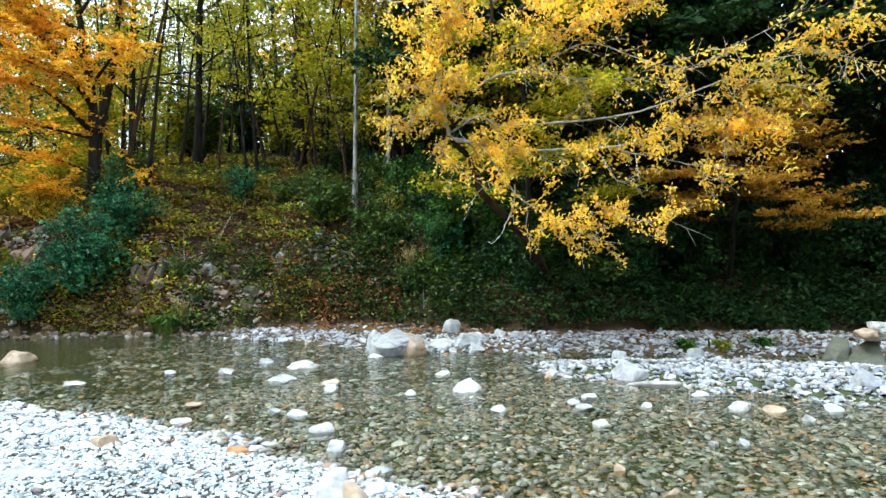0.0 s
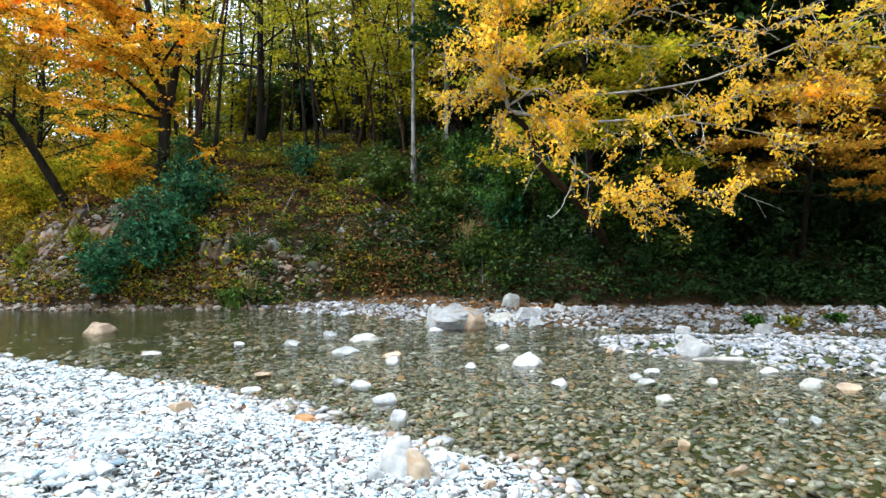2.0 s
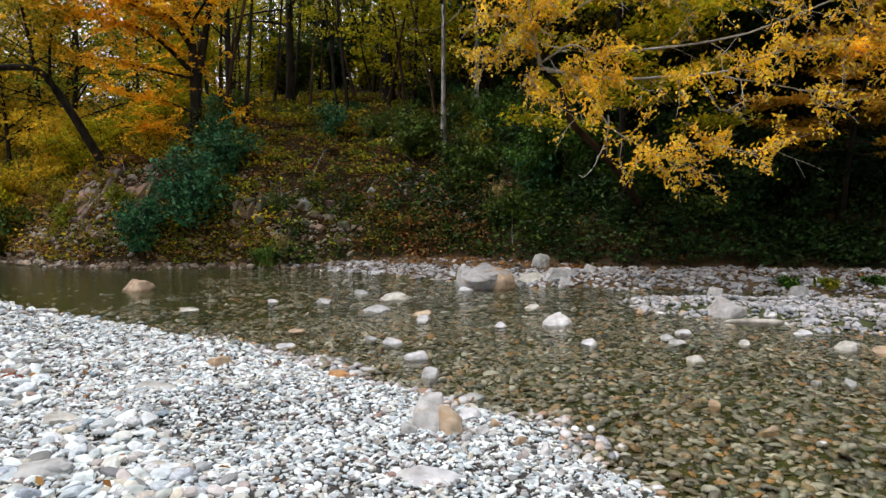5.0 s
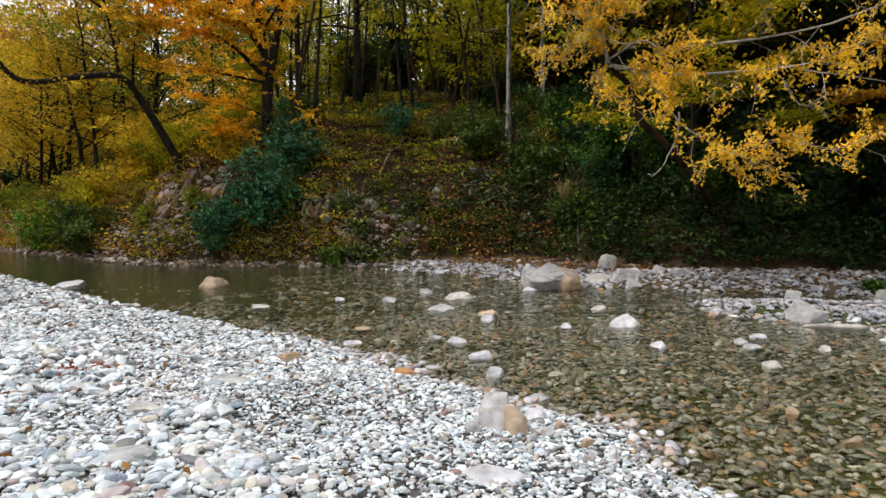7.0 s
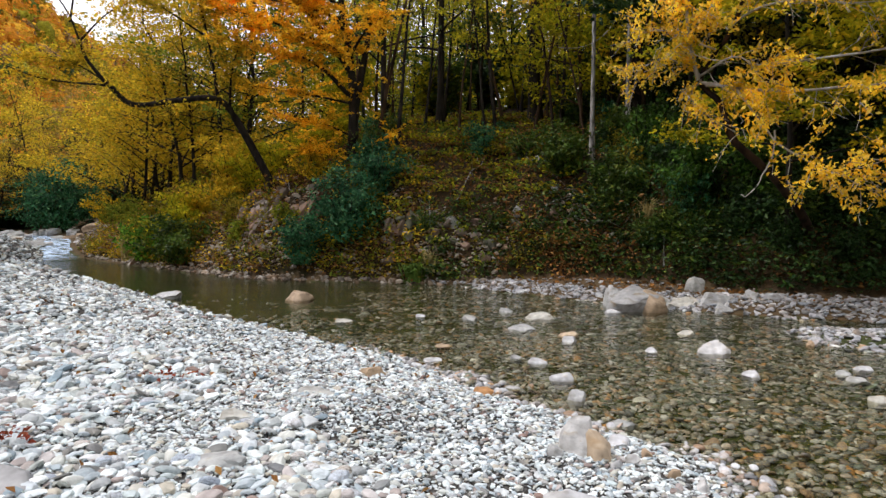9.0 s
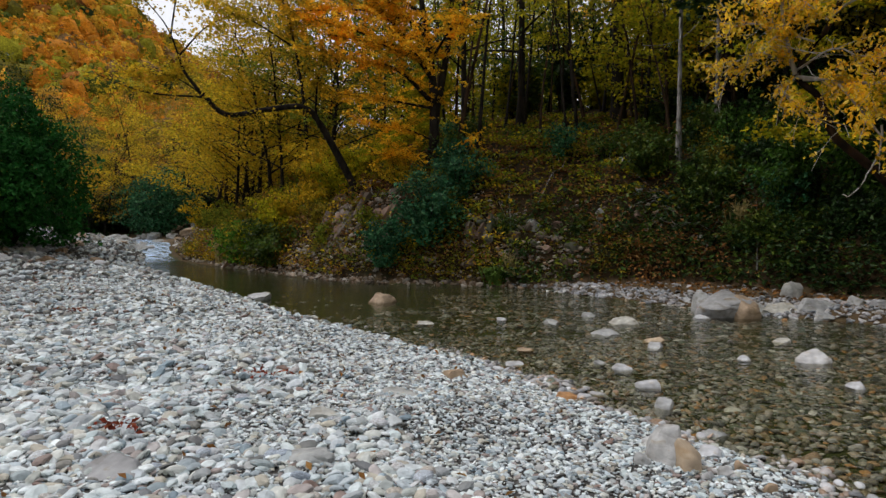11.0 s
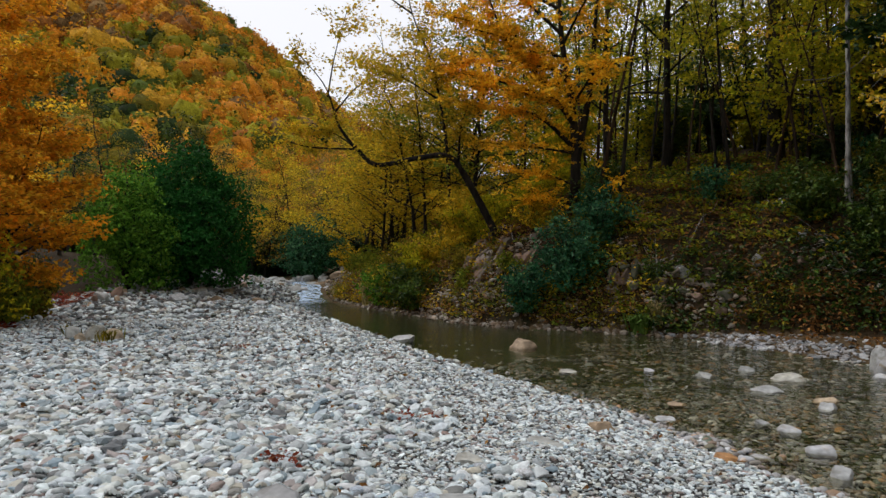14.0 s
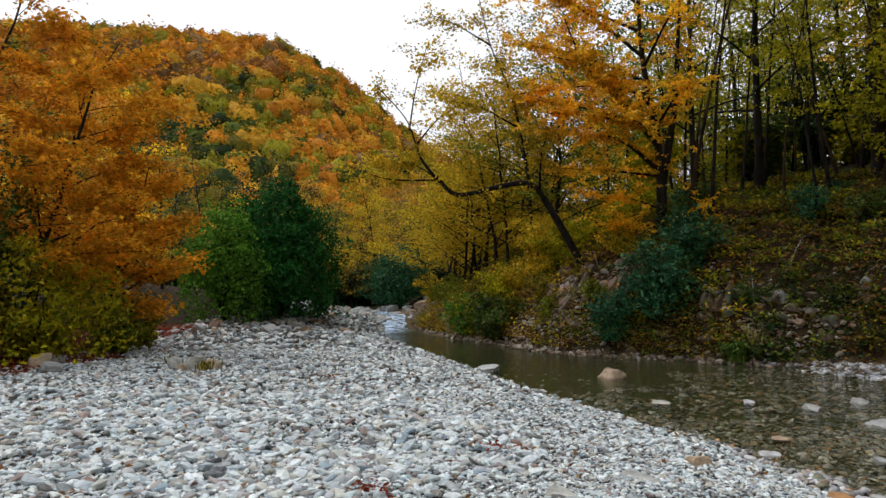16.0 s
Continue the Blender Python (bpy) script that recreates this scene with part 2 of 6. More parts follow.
WATER, n, l, p = nodes_of("clear_stream_water")
n.remove(p)
tr, gl, mix, fr = n.new("ShaderNodeBsdfTransparent"), n.new("ShaderNodeBsdfGlossy"), n.new("ShaderNodeMixShader"), n.new("ShaderNodeFresnel")
tr.inputs[0].default_value = (.84, .83, .72, 1)
gl.inputs["Roughness"].default_value = 0.04
fr.inputs[0].default_value = 1.33
tc, mp = n.new("ShaderNodeTexCoord"), n.new("ShaderNodeMapping")
mp.inputs["Scale"].default_value, mp.inputs["Rotation"].default_value = (1, 2.6, 1), (0, 0, radians(-12))
l.new(tc.outputs["Object"], mp.inputs[0])
t1, t2 = n.new("ShaderNodeTexNoise"), n.new("ShaderNodeTexNoise")
t1.inputs["Scale"].default_value, t1.inputs["Detail"].default_value = 3.2, 3
t2.inputs["Scale"].default_value, t2.inputs["Detail"].default_value = 11.0, 2
l.new(mp.outputs[0], t1.inputs["Vector"])
l.new(mp.outputs[0], t2.inputs["Vector"])
ad, bp = n.new("ShaderNodeMath"), n.new("ShaderNodeBump")
ad.operation = "MULTIPLY_ADD"
ad.inputs[1].default_value = 0.35
l.new(t2.outputs[0], ad.inputs[0])
l.new(t1.outputs[0], ad.inputs[2])
bp.inputs["Distance"].default_value = 0.05
sx, run = n.new("ShaderNodeSeparateXYZ"), n.new("ShaderNodeMapRange")
run.inputs[1].default_value, run.inputs[2].default_value, run.inputs[3].default_value, run.inputs[4].default_value = -5.0, -0.5, 0.14, 0.33
l.new(tc.outputs["Object"], sx.inputs[0])
l.new(sx.outputs[0], run.inputs[0])
rif, sm = n.new("ShaderNodeMapRange"), n.new("ShaderNodeMath")
rif.inputs[1].default_value, rif.inputs[2].default_value, rif.inputs[3].default_value, rif.inputs[4].default_value = -16.6, -18.0, 0.0, 0.8
l.new(sx.outputs[0], rif.inputs[0])
l.new(run.outputs[0], sm.inputs[0])
l.new(rif.outputs[0], sm.inputs[1])
rgh = n.new("ShaderNodeMapRange")
rgh.inputs[1].default_value, rgh.inputs[2].default_value, rgh.inputs[3].default_value, rgh.inputs[4].default_value = -16.6, -18.0, 0.04, 0.22
l.new(sx.outputs[0], rgh.inputs[0])
l.new(rgh.outputs[0], gl.inputs["Roughness"])
l.new(sm.outputs[0], bp.inputs["Strength"])
l.new(ad.outputs[0], bp.inputs["Height"])
for node in (gl, fr):
    l.new(bp.outputs[0], node.inputs["Normal"])
l.new(fr.outputs[0], mix.inputs[0])
l.new(tr.outputs[0], mix.inputs[1])
l.new(gl.outputs[0], mix.inputs[2])
# broken white water down the riffle, tinted blue in place of reflected sky
foam_and_sky, fmix, fn, fr2, fm = n.new("ShaderNodeBsdfDiffuse"), n.new("ShaderNodeMixShader"), n.new("ShaderNodeTexNoise"), n.new("ShaderNodeMapRange"), n.new("ShaderNodeMath")
foam_and_sky.inputs[0].default_value = (.55, .72, .93, 1)
fn.inputs["Scale"].default_value, fn.inputs["Detail"].default_value = 2.6, 5
l.new(mp.outputs[0], fn.inputs["Vector"])
fr2.inputs[1].default_value, fr2.inputs[2].default_value, fr2.inputs[3].default_value, fr2.inputs[4].default_value = 0.42, 0.6, 0.1, 0.95
l.new(fn.outputs[0], fr2.inputs[0])
zone_ = n.new("ShaderNodeMapRange")
zone_.inputs[1].default_value, zone_.inputs[2].default_value = -16.8, -18.2
l.new(sx.outputs[0], zone_.inputs[0])
fm.operation = "MULTIPLY"
l.new(fr2.outputs[0], fm.inputs[0])
l.new(zone_.outputs[0], fm.inputs[1])
l.new(fm.outputs[0], fmix.inputs[0])
l.new(mix.outputs[0], fmix.inputs[1])
l.new(foam_and_sky.outputs[0], fmix.inputs[2])
l.new(fmix.outputs[0], n["Material Output"].inputs[0])

# ---- the lie of the land ----
NEAR_EDGE = [(-130, 118), (-60, 60), (-36, 34.4), (-22.9, 28.4), (-18.5, 23.7), (-16.5, 20.8), (-10.5, 15.2), (-7.6, 12.5), (-5.8, 10.7), (-4.6, 9.7), (-3.2, 8.6), (-2.2, 7.7), (-1.4, 7.0),
             (-.8, 6.3), (-.4, 5.8), (0, 5.35), (.4, 4.85), (.85, 4.6), (1.15, 4.05), (1.25, 3.5), (1.5, 2.6), (2.2, .5), (4, -6), (8, -20)]
FAR_EDGE = [(-126, 124), (-60, 64), (-34, 37), (-21.6, 29.3), (-18.2, 24.8), (-16.8, 23.5), (-15, 22.4), (-11.5, 19.6), (-8.8, 17.5), (-7.3, 16.5), (-5.9, 15.95), (-4.5, 15.75), (-3, 15.7), (-1.3, 15.4),
            (-1, 14.7), (.2, 13.5), (1.4, 12.5), (2.5, 11.6), (3.7, 10.95), (4.7, 10.65), (7.1, 9.6), (9.4, 8.9), (14, 6), (24, -2), (40, -20)]
BANK_TOE = [(-125.8, 124.6), (-60, 64.6), (-33.6, 37.8), (-21.2, 29.8), (-17.8, 25.2), (-16.5, 23.8), (-14.8, 22.7), (-11.3, 19.8), (-8.6, 17.7), (-7.2, 16.7), (-5.8, 16.15), (-4.4, 15.95), (-3, 15.9), (-.9, 15.6),
            (.2, 15.2), (1.9, 14.8), (3.3, 13.4), (4.3, 12.5), (5.2, 11.9), (7.4, 11.3), (9.4, 10.7), (14, 8.5), (26, 1), (44, -18)]
LEFT_EDGE = [(-6, -24), (-9.5, -4), (-12.8, 4.5), (-15.4, 7.8), (-19.0, 11.4), (-21.5, 16), (-25.2, 21), (-31, 26.5), (-42, 36), (-70, 58), (-140, 116)]


def side(x, y, line):
    """The distance to a line, positive on its left."""
    best, out = np.full(x.shape, 1e9), np.zeros(x.shape)
    for (ax, ay), (bx, by) in zip(line, line[1:]):
        dx, dy = bx - ax, by - ay
        ln = math.hypot(dx, dy)
        t = np.clip(((x - ax) * dx + (y - ay) * dy) / ln ** 2, 0, 1)
        d = np.hypot(x - ax - t * dx, y - ay - t * dy)
        c = (dx * (y - ay) - dy * (x - ax)) / ln
        key = d - 1e-3 * np.abs(c)
        m = key < best
        best, out = np.where(m, key, best), np.where(m, np.where(c >= 0, d, -d), out)
    return out


def step(a, b, v):
    t = np.clip((v - a) / (b - a), 0, 1)
    return t * t * (3 - 2 * t)


def waves(x, y, k, seed):
    """A soft unevenness between about -1 and 1, of wavelength 1 / k."""
    r, out = np.random.default_rng(seed), 0.0
    for i in range(7):
        a, f, ph = r.uniform(0, 6.28), k * 6.28 * r.uniform(0.6, 1.7), r.uniform(0, 6.28)
        out = out + np.sin((x * math.cos(a) + y * math.sin(a)) * f + ph)
    return out / 3.5


def water_level(x, y):
    u = -0.6 * x + 0.8 * y
    return 0.7 * step(27.0, 36, u) + 0.02 * np.maximum(0, u - 36)


RIDGE_YAW = [-180, -120, -60, 0, 20, 30, 35, 37, 42, 47, 54, 67, 90, 130, 180]
RIDGE_UP = [5, 6, 7, 8, 8, 9, 11.8, 13.5, 17.5, 20.3, 19.9, 18.3, 16, 9, 5]


def land(x, y):
    """The height of the ground, and which kind of ground it is: 0 bar, 1 bed, 2 beach, 3 bank, 4 hillside."""
    x, y = np.asarray(x, float), np.asarray(y, float)
    r, yaw = np.hypot(x, y), np.degrees(np.arctan2(-x, y))
    dn, df, db, dl = -side(x, y, NEAR_EDGE), side(x, y, FAR_EDGE), side(x, y, BANK_TOE), side(x, y, LEFT_EDGE)
    dn = dn + (0.07 * waves(x, y, 0.8, 51) + 0.045 * waves(x, y, 2.1, 52)) * step(30, 12, r)
    u, lv = -0.6 * x + 0.8 * y, water_level(x, y)
    w = np.minimum(-dn, -df)
    pool = step(-1.5, -6, x) * step(0, 1.5, w)
    z = lv - 0.015 - (0.16 + 0.35 * pool) * (1 - np.exp(-(np.maximum(w, 0) / 1.0) ** 1.4)) + 0.025 * waves(x, y, 0.7, 3)
    kind = np.ones(x.shape, int)
    # the low bar in mid-stream, downstream
    q = np.clip((x - 4.3) / 8, 0, 1)
    dr = (0.7 + 1.2 * np.minimum(q * 3.5, 1)) - np.hypot(x - np.clip(x, 4.3, 14), y - (8.9 - 3.9 * np.minimum(q * 1.6, 1)))
    z = np.maximum(z, -0.06 + 0.16 * step(-0.5, 0.7, dr) + 0.02 * waves(x, y, 0.8, 9))
    bar = dn > 0
    zb = lv + 0.24 * (1 - np.exp(-np.maximum(dn, 0) / 2.0)) + 0.075 * np.clip(u - 20, 0, 16) * step(0.5, 7, dn) * (1 - 0.6 * step(30, 40, u)) + 0.035 * waves(x, y, 0.45, 5) * step(0, 1, dn)
    z, kind = np.where(bar, zb, z), np.where(bar, 0, kind)
    far = df > 0
    z = np.where(far, lv + 0.30 * (1 - np.exp(-np.maximum(df, 0) / 1.1)) + 0.02 * waves(x, y, 0.9, 6), z)
    kind = np.where(far, 2, kind)
    bank = db > 0
    s = np.maximum(db, 0)
    steep = (2.35 - 1.7 * step(4, 8, x)) * (1 - 0.9 * step(25.5, 33, u))
    rise = steep * (1 - np.exp(-s / 1.6)) + 11.5 * (1 - np.exp(-s / 34)) * (1 - 0.6 * step(28, 42, u)) + (0.16 * waves(x, y, 0.35, 7) + 0.07 * waves(x, y, 1.1, 8)) * step(0.2, 1.5, s)
    z, kind = np.where(bank, z + rise, z), np.where(bank, 3, kind)
    left = (dl > 0) & (dn > 0)
    z = np.where(left, z + 0.25 * step(0, 3, dl) + 0.09 * np.clip(dl, 0, 60), z)
    kind = np.where(left, 3, kind)
    up = np.interp(yaw, RIDGE_YAW, RIDGE_UP) * step(40, 235, r)
    zm = 1.5 + np.minimum(r, 235) * np.tan(np.radians(up)) - 0.25 * np.clip(r - 235, 0, 160) - 3.0 * (1 - step(40, 90, r)) - 60 * (1 - step(38, 60, r))
    zm = zm + 2.5 * waves(x, y, 0.012, 11) * step(60, 120, r)
    # unseen slope added behind the bar, holding back low light
    rear = step(78, 120, np.abs(yaw))
    z = z + rear * 0.5 * np.clip(r - 24, 0, 60)
    kind = np.where((rear > 0.1) & (r > 24), 3, kind)
    kind = np.where(zm > z, 4, kind)
    z = np.where(zm > z, zm, z)
    return z, kind


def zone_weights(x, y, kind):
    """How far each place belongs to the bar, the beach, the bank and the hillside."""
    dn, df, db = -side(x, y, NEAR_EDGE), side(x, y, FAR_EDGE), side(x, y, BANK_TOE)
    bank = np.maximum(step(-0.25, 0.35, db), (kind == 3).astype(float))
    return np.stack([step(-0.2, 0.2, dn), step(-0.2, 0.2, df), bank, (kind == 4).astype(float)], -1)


def ground_z(x, y):
    return float(land(np.array([x]), np.array([y]))[0][0])


# ---- mesh helpers ----
def mesh_of(name, verts, faces, mats, index=None, smooth=False):
    """A mesh from arrays; all faces have the same number of corners."""
    me = bpy.data.meshes.new(name)
    verts, faces = np.asarray(verts, np.float32), np.asarray(faces, np.int32)
    me.vertices.add(len(verts))
    me.vertices.foreach_set("co", verts.ravel())
    me.loops.add(faces.size)
    me.loops.foreach_set("vertex_index", faces.ravel())
    me.polygons.add(len(faces))
    me.polygons.foreach_set("loop_start", np.arange(len(faces), dtype=np.int32) * faces.shape[1])
    for m in mats if isinstance(mats, (list, tuple)) else [mats]:
        me.materials.append(m)
    if index is not None:
        me.polygons.foreach_set("material_index", np.asarray(index, np.int32))
    me.polygons.foreach_set("use_smooth", np.full(len(faces), smooth))
    me.update(calc_edges=True)
    return me


def thing(name, me, at=None, label="", category="", group="", kind=""):
    ob = new(name, me)
    if at is not None:
        ob.matrix_basis = at
    return tagged(ob, label, category, group, kind)


def empty(name, at, label, category, group=""):
    ob = new(name)
    ob.empty_display_size = 0.3
    ob.matrix_basis = at
    return tagged(ob, label, category, group)


def part(name, me, parent, label=""):
    ob = new(name, me)
    ob.parent = parent
    return tagged(ob, label)


def tubes(limbs, sides=7):
    """Tapered tubes round lines of points: limbs is a list of (points, radii)."""
    vs, fs, base, most = [], [], 0, sides
    for pts, rad in limbs:
        sides = 3 if rad[0] < 0.02 else most
        a = np.arange(sides) * 2 * np.pi / sides
        pts, rad = np.asarray(pts, float), np.asarray(rad, float)
        d = np.gradient(pts, axis=0)
        d /= np.linalg.norm(d, axis=1, keepdims=True) + 1e-9
        ref = np.where(np.abs(d[:, 2:]) > 0.8, np.array([[1.0, 0, 0]]), np.array([[0, 0, 1.0]]))
        e1 = np.cross(d, ref)
        e1 /= np.linalg.norm(e1, axis=1, keepdims=True) + 1e-9
        e2 = np.cross(d, e1)
        ring = pts[:, None] + rad[:, None, None] * (np.cos(a)[None, :, None] * e1[:, None] + np.sin(a)[None, :, None] * e2[:, None])
        vs.append(ring.reshape(-1, 3))
        k = len(pts)
        i, j = np.meshgrid(np.arange(k - 1), np.arange(sides), indexing="ij")
        jn = (j + 1) % sides
        fs.append(np.stack([i * sides + j, i * sides + jn, (i + 1) * sides + jn, (i + 1) * sides + j], -1).reshape(-1, 4) + base)
        base += k * sides
    return np.concatenate(vs), np.concatenate(fs)


def smooth_line(pts, per=4):
    """A Catmull-Rom line through the points."""
    p = np.asarray(pts, float)
    q = np.vstack([2 * p[0] - p[1], p, 2 * p[-1] - p[-2]])
    out = []
    for i in range(len(p) - 1):
        a, b, c, d = q[i:i + 4]
        for t in np.arange(per) / per:
            out.append(0.5 * (2 * b + (c - a) * t + (2 * a - 5 * b + 4 * c - d) * t * t + (3 * b - a - 3 * c + d) * t ** 3))
    out.append(p[-1])
    return np.array(out)


def leaf_tris(pos, rng, size, flat=0.5):
    """Small three-cornered leaves, for crowns further off."""
    v, _ = leaf_quads(pos, rng, size, flat, 0.75)
    v = v.reshape(-1, 4, 3)
    v = np.stack([v[:, 1], v[:, 3], v[:, 2] * 0.85 + v[:, 0] * 0.15 + (v[:, 2] - v[:, 0]) * 0.25], 1)
    return v.reshape(-1, 3), np.arange(len(v) * 3).reshape(-1, 3)


def leaf_quads(pos, rng, size, flat=0.5, width=0.6, hang=0.25, out=None):
    """A folded, pointed leaf at each place. flat: how level the leaves lie."""
    n = len(pos)
    az = rng.uniform(0, 2 * np.pi, n)
    along = np.stack([np.cos(az), np.sin(az), rng.normal(-hang, 0.45, n)], 1)
    along /= np.linalg.norm(along, axis=1, keepdims=True)
    nor = rng.normal(0, 1, (n, 3)) * (1 - flat) + (np.array([0, 0, 1.0]) if out is None else out) * flat
    if out is not None:
        along = np.cross(nor, rng.normal(0, 1, (n, 3)))
        along /= np.linalg.norm(along, axis=1, keepdims=True) + 1e-9
    cross = np.cross(along, nor)
    cross /= np.linalg.norm(cross, axis=1, keepdims=True) + 1e-9
    nor = np.cross(cross, along)
    s = (size * rng.uniform(0.6, 1.35, n))[:, None]
    a = pos - along * s * 0.5
    b = pos + cross * s * width * 0.5 + nor * s * 0.12
    c = pos + along * s * 0.5 - nor * s * 0.08
    d = pos - cross * s * width * 0.5 + nor * s * 0.12
    return np.stack([a, b, c, d], 1).reshape(-1, 3), np.arange(4 * n).reshape(-1, 4)


ICO = {}
for sub in (1, 2, 3, 4):
    b = bmesh.new()
    bmesh.ops.create_icosphere(b, subdivisions=sub, radius=1.0)
    ICO[sub] = (np.array([v.co[:] for v in b.verts]), np.array([[v.index for v in f.verts] for f in b.faces]))
    b.free()


def rock_shape(rng, sub, cuts=9, depth=0.72, rough=0.05, hard=0.88):
    """A worn stone of unit size: a ball with planes cut off it and an uneven skin."""
    v, f = ICO[sub]
    v = v.copy()
    for _ in range(cuts):
        d = rng.normal(0, 1, 3)
        d /= np.linalg.norm(d)
        h = rng.uniform(depth, 0.92)
        over = v @ d - h
        v = v - np.maximum(over, 0)[:, None] * d * hard
    if rough:
        k = rng.uniform(0, 9, 3)
        wob = np.array([noise.noise(Vector(p * 1.7 + k)) + 0.5 * noise.noise(Vector(p * 4.1 + k)) + 0.28 * noise.noise(Vector(p * 9.3 + k)) for p in v])
        v = v * (1 + rough * 2.2 * wob)[:, None]
    return v, f


def scatter_stones(places, dims, rng, sub, variants=14, tilt=0.25, cuts=6, under=-0.45):
    """Many stones in one array: each place takes one of a few shapes, turned and scaled."""
    shapes = [rock_shape(rng, sub, cuts, 0.66, 0.04) for _ in range(variants)]
    n, f0 = len(places), shapes[0][1]
    f0 = f0[ICO[sub][0][f0][:, :, 2].mean(1) > under]
    base = np.stack([s[0] for s in shapes])[rng.integers(0, variants, n)]
    base = base * (dims * 0.5)[:, None, :]
    az, tx, ty = rng.uniform(0, 2 * np.pi, n), rng.normal(0, tilt, n), rng.normal(0, tilt, n)
    base[:, :, 2] += base[:, :, 0] * tx[:, None] + base[:, :, 1] * ty[:, None]
    c, s = np.cos(az)[:, None], np.sin(az)[:, None]
    out = np.stack([base[:, :, 0] * c - base[:, :, 1] * s, base[:, :, 0] * s + base[:, :, 1] * c, base[:, :, 2]], -1) + places[:, None]
    k = base.shape[1]
    return out.reshape(-1, 3), (f0[None] + (np.arange(n) * k)[:, None, None]).reshape(-1, 3)


# ---- the ground: one sheet out to the horizon ----
yaws = np.radians(np.concatenate([np.arange(-180, -55, 4.0), np.arange(-55, 75, 0.45), np.arange(75, 180, 4.0)]))
radii = np.concatenate([[0.05, 0.6, 1.2, 1.8], np.geomspace(2.2, 60, 190), np.geomspace(63, 420, 60), [600, 1000, 1800, 3200]])
ry, rr = np.meshgrid(yaws, radii, indexing="ij")
gx, gy = -np.sin(ry) * rr, np.cos(ry) * rr
gz, gk = land(gx, gy)
na, nr = gx.shape
ii, jj = np.meshgrid(np.arange(na), np.arange(nr - 1), indexing="ij")
ij = (ii + 1) % na
quads = np.stack([ii * nr + jj, ii * nr + jj + 1, ij * nr + jj + 1, ij * nr + jj], -1).reshape(-1, 4)
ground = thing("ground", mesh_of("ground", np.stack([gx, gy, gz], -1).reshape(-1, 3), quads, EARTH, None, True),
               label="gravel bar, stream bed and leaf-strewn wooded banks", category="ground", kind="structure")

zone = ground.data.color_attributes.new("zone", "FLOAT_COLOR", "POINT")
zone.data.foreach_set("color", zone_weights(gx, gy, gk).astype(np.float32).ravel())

# water surface
wx, wy = np.meshgrid(np.arange(-36, 22, 0.4), np.arange(-20, 50, 0.4), indexing="ij")
keep = (side(wx, wy, NEAR_EDGE) > -0.8) & (side(wx, wy, FAR_EDGE) < 0.8)
nx, ny = wx.shape
ii, jj = np.meshgrid(np.arange(nx - 1), np.arange(ny - 1), indexing="ij")
quads = np.stack([ii * ny + jj, (ii + 1) * ny + jj, (ii + 1) * ny + jj + 1, ii * ny + jj + 1], -1)[keep[:-1, :-1]]
used, inv = np.unique(quads, return_inverse=True)
wv = np.stack([wx, wy, water_level(wx, wy)], -1).reshape(-1, 3)[used]
thing("water", mesh_of("water", wv, inv.reshape(-1, 4), WATER, smooth=True), label="clear shallow stream running over stones", category="stream", kind="structure")


# ---- loose stones of the bar and the bed ----
def polar(rng, n, r0, r1, y0, y1):
    r, a = np.sqrt(rng.uniform(r0 * r0, r1 * r1, n)), np.radians(rng.uniform(y0, y1, n))
    return -np.sin(a) * r, np.cos(a) * r


def pebbles(rng, n, r0, r1, y0, y1, size, kinds, sub, sink=0.2, flat=0.5, extra=None):
    """Stones strewn over the kinds of ground given, between two distances and two bearings."""
    x, y = polar(rng, n, r0, r1, y0, y1)
    z, k = land(x, y)
    m = np.isin(k, kinds)
    if extra is not None:
        m &= extra(x, y, z)
    x, y, z = x[m], y[m], z[m]
    d = size * np.clip(np.exp(rng.normal(0, 0.42, len(x))), 0.45, 1.8)
    dims = np.stack([d * rng.uniform(0.9, 1.5, len(x)), d * rng.uniform(0.7, 1.0, len(x)), d * rng.uniform(flat * 0.7, flat * 1.3, len(x))], 1)
    return scatter_stones(np.stack([x, y, z + dims[:, 2] * (0.5 - sink)], 1), dims, rng, sub, under=-0.3)


def joined(chunks):
    vs, fs, base = [], [], 0
    for v, f in chunks:
        vs.append(v)
        fs.append(f + base)
        base += len(v)
    return np.concatenate(vs), np.concatenate(fs)


rng = np.random.default_rng(21)


def dry_mid(x, y, z):
    return z > -0.02


def wet(x, y, z):
    return (z < 0.02) & (x + 0.25 * (12 - y) > -3.4 + 1.2 * waves(x, y, 0.6, 23))


def on_beach_gravel(x, y, z):
    return (side(x, y, FAR_EDGE) < 0.85 + 0.9 * step(2, 6, x)) | (np.random.default_rng(2).uniform(0, 1, x.shape) < 0.12)


def coarse(x, y, z):
    """The coarser cobbles lie back from the water."""
    return -side(x, y, NEAR_EDGE) + 0.5 * waves(x, y, 0.5, 44) > 2.1


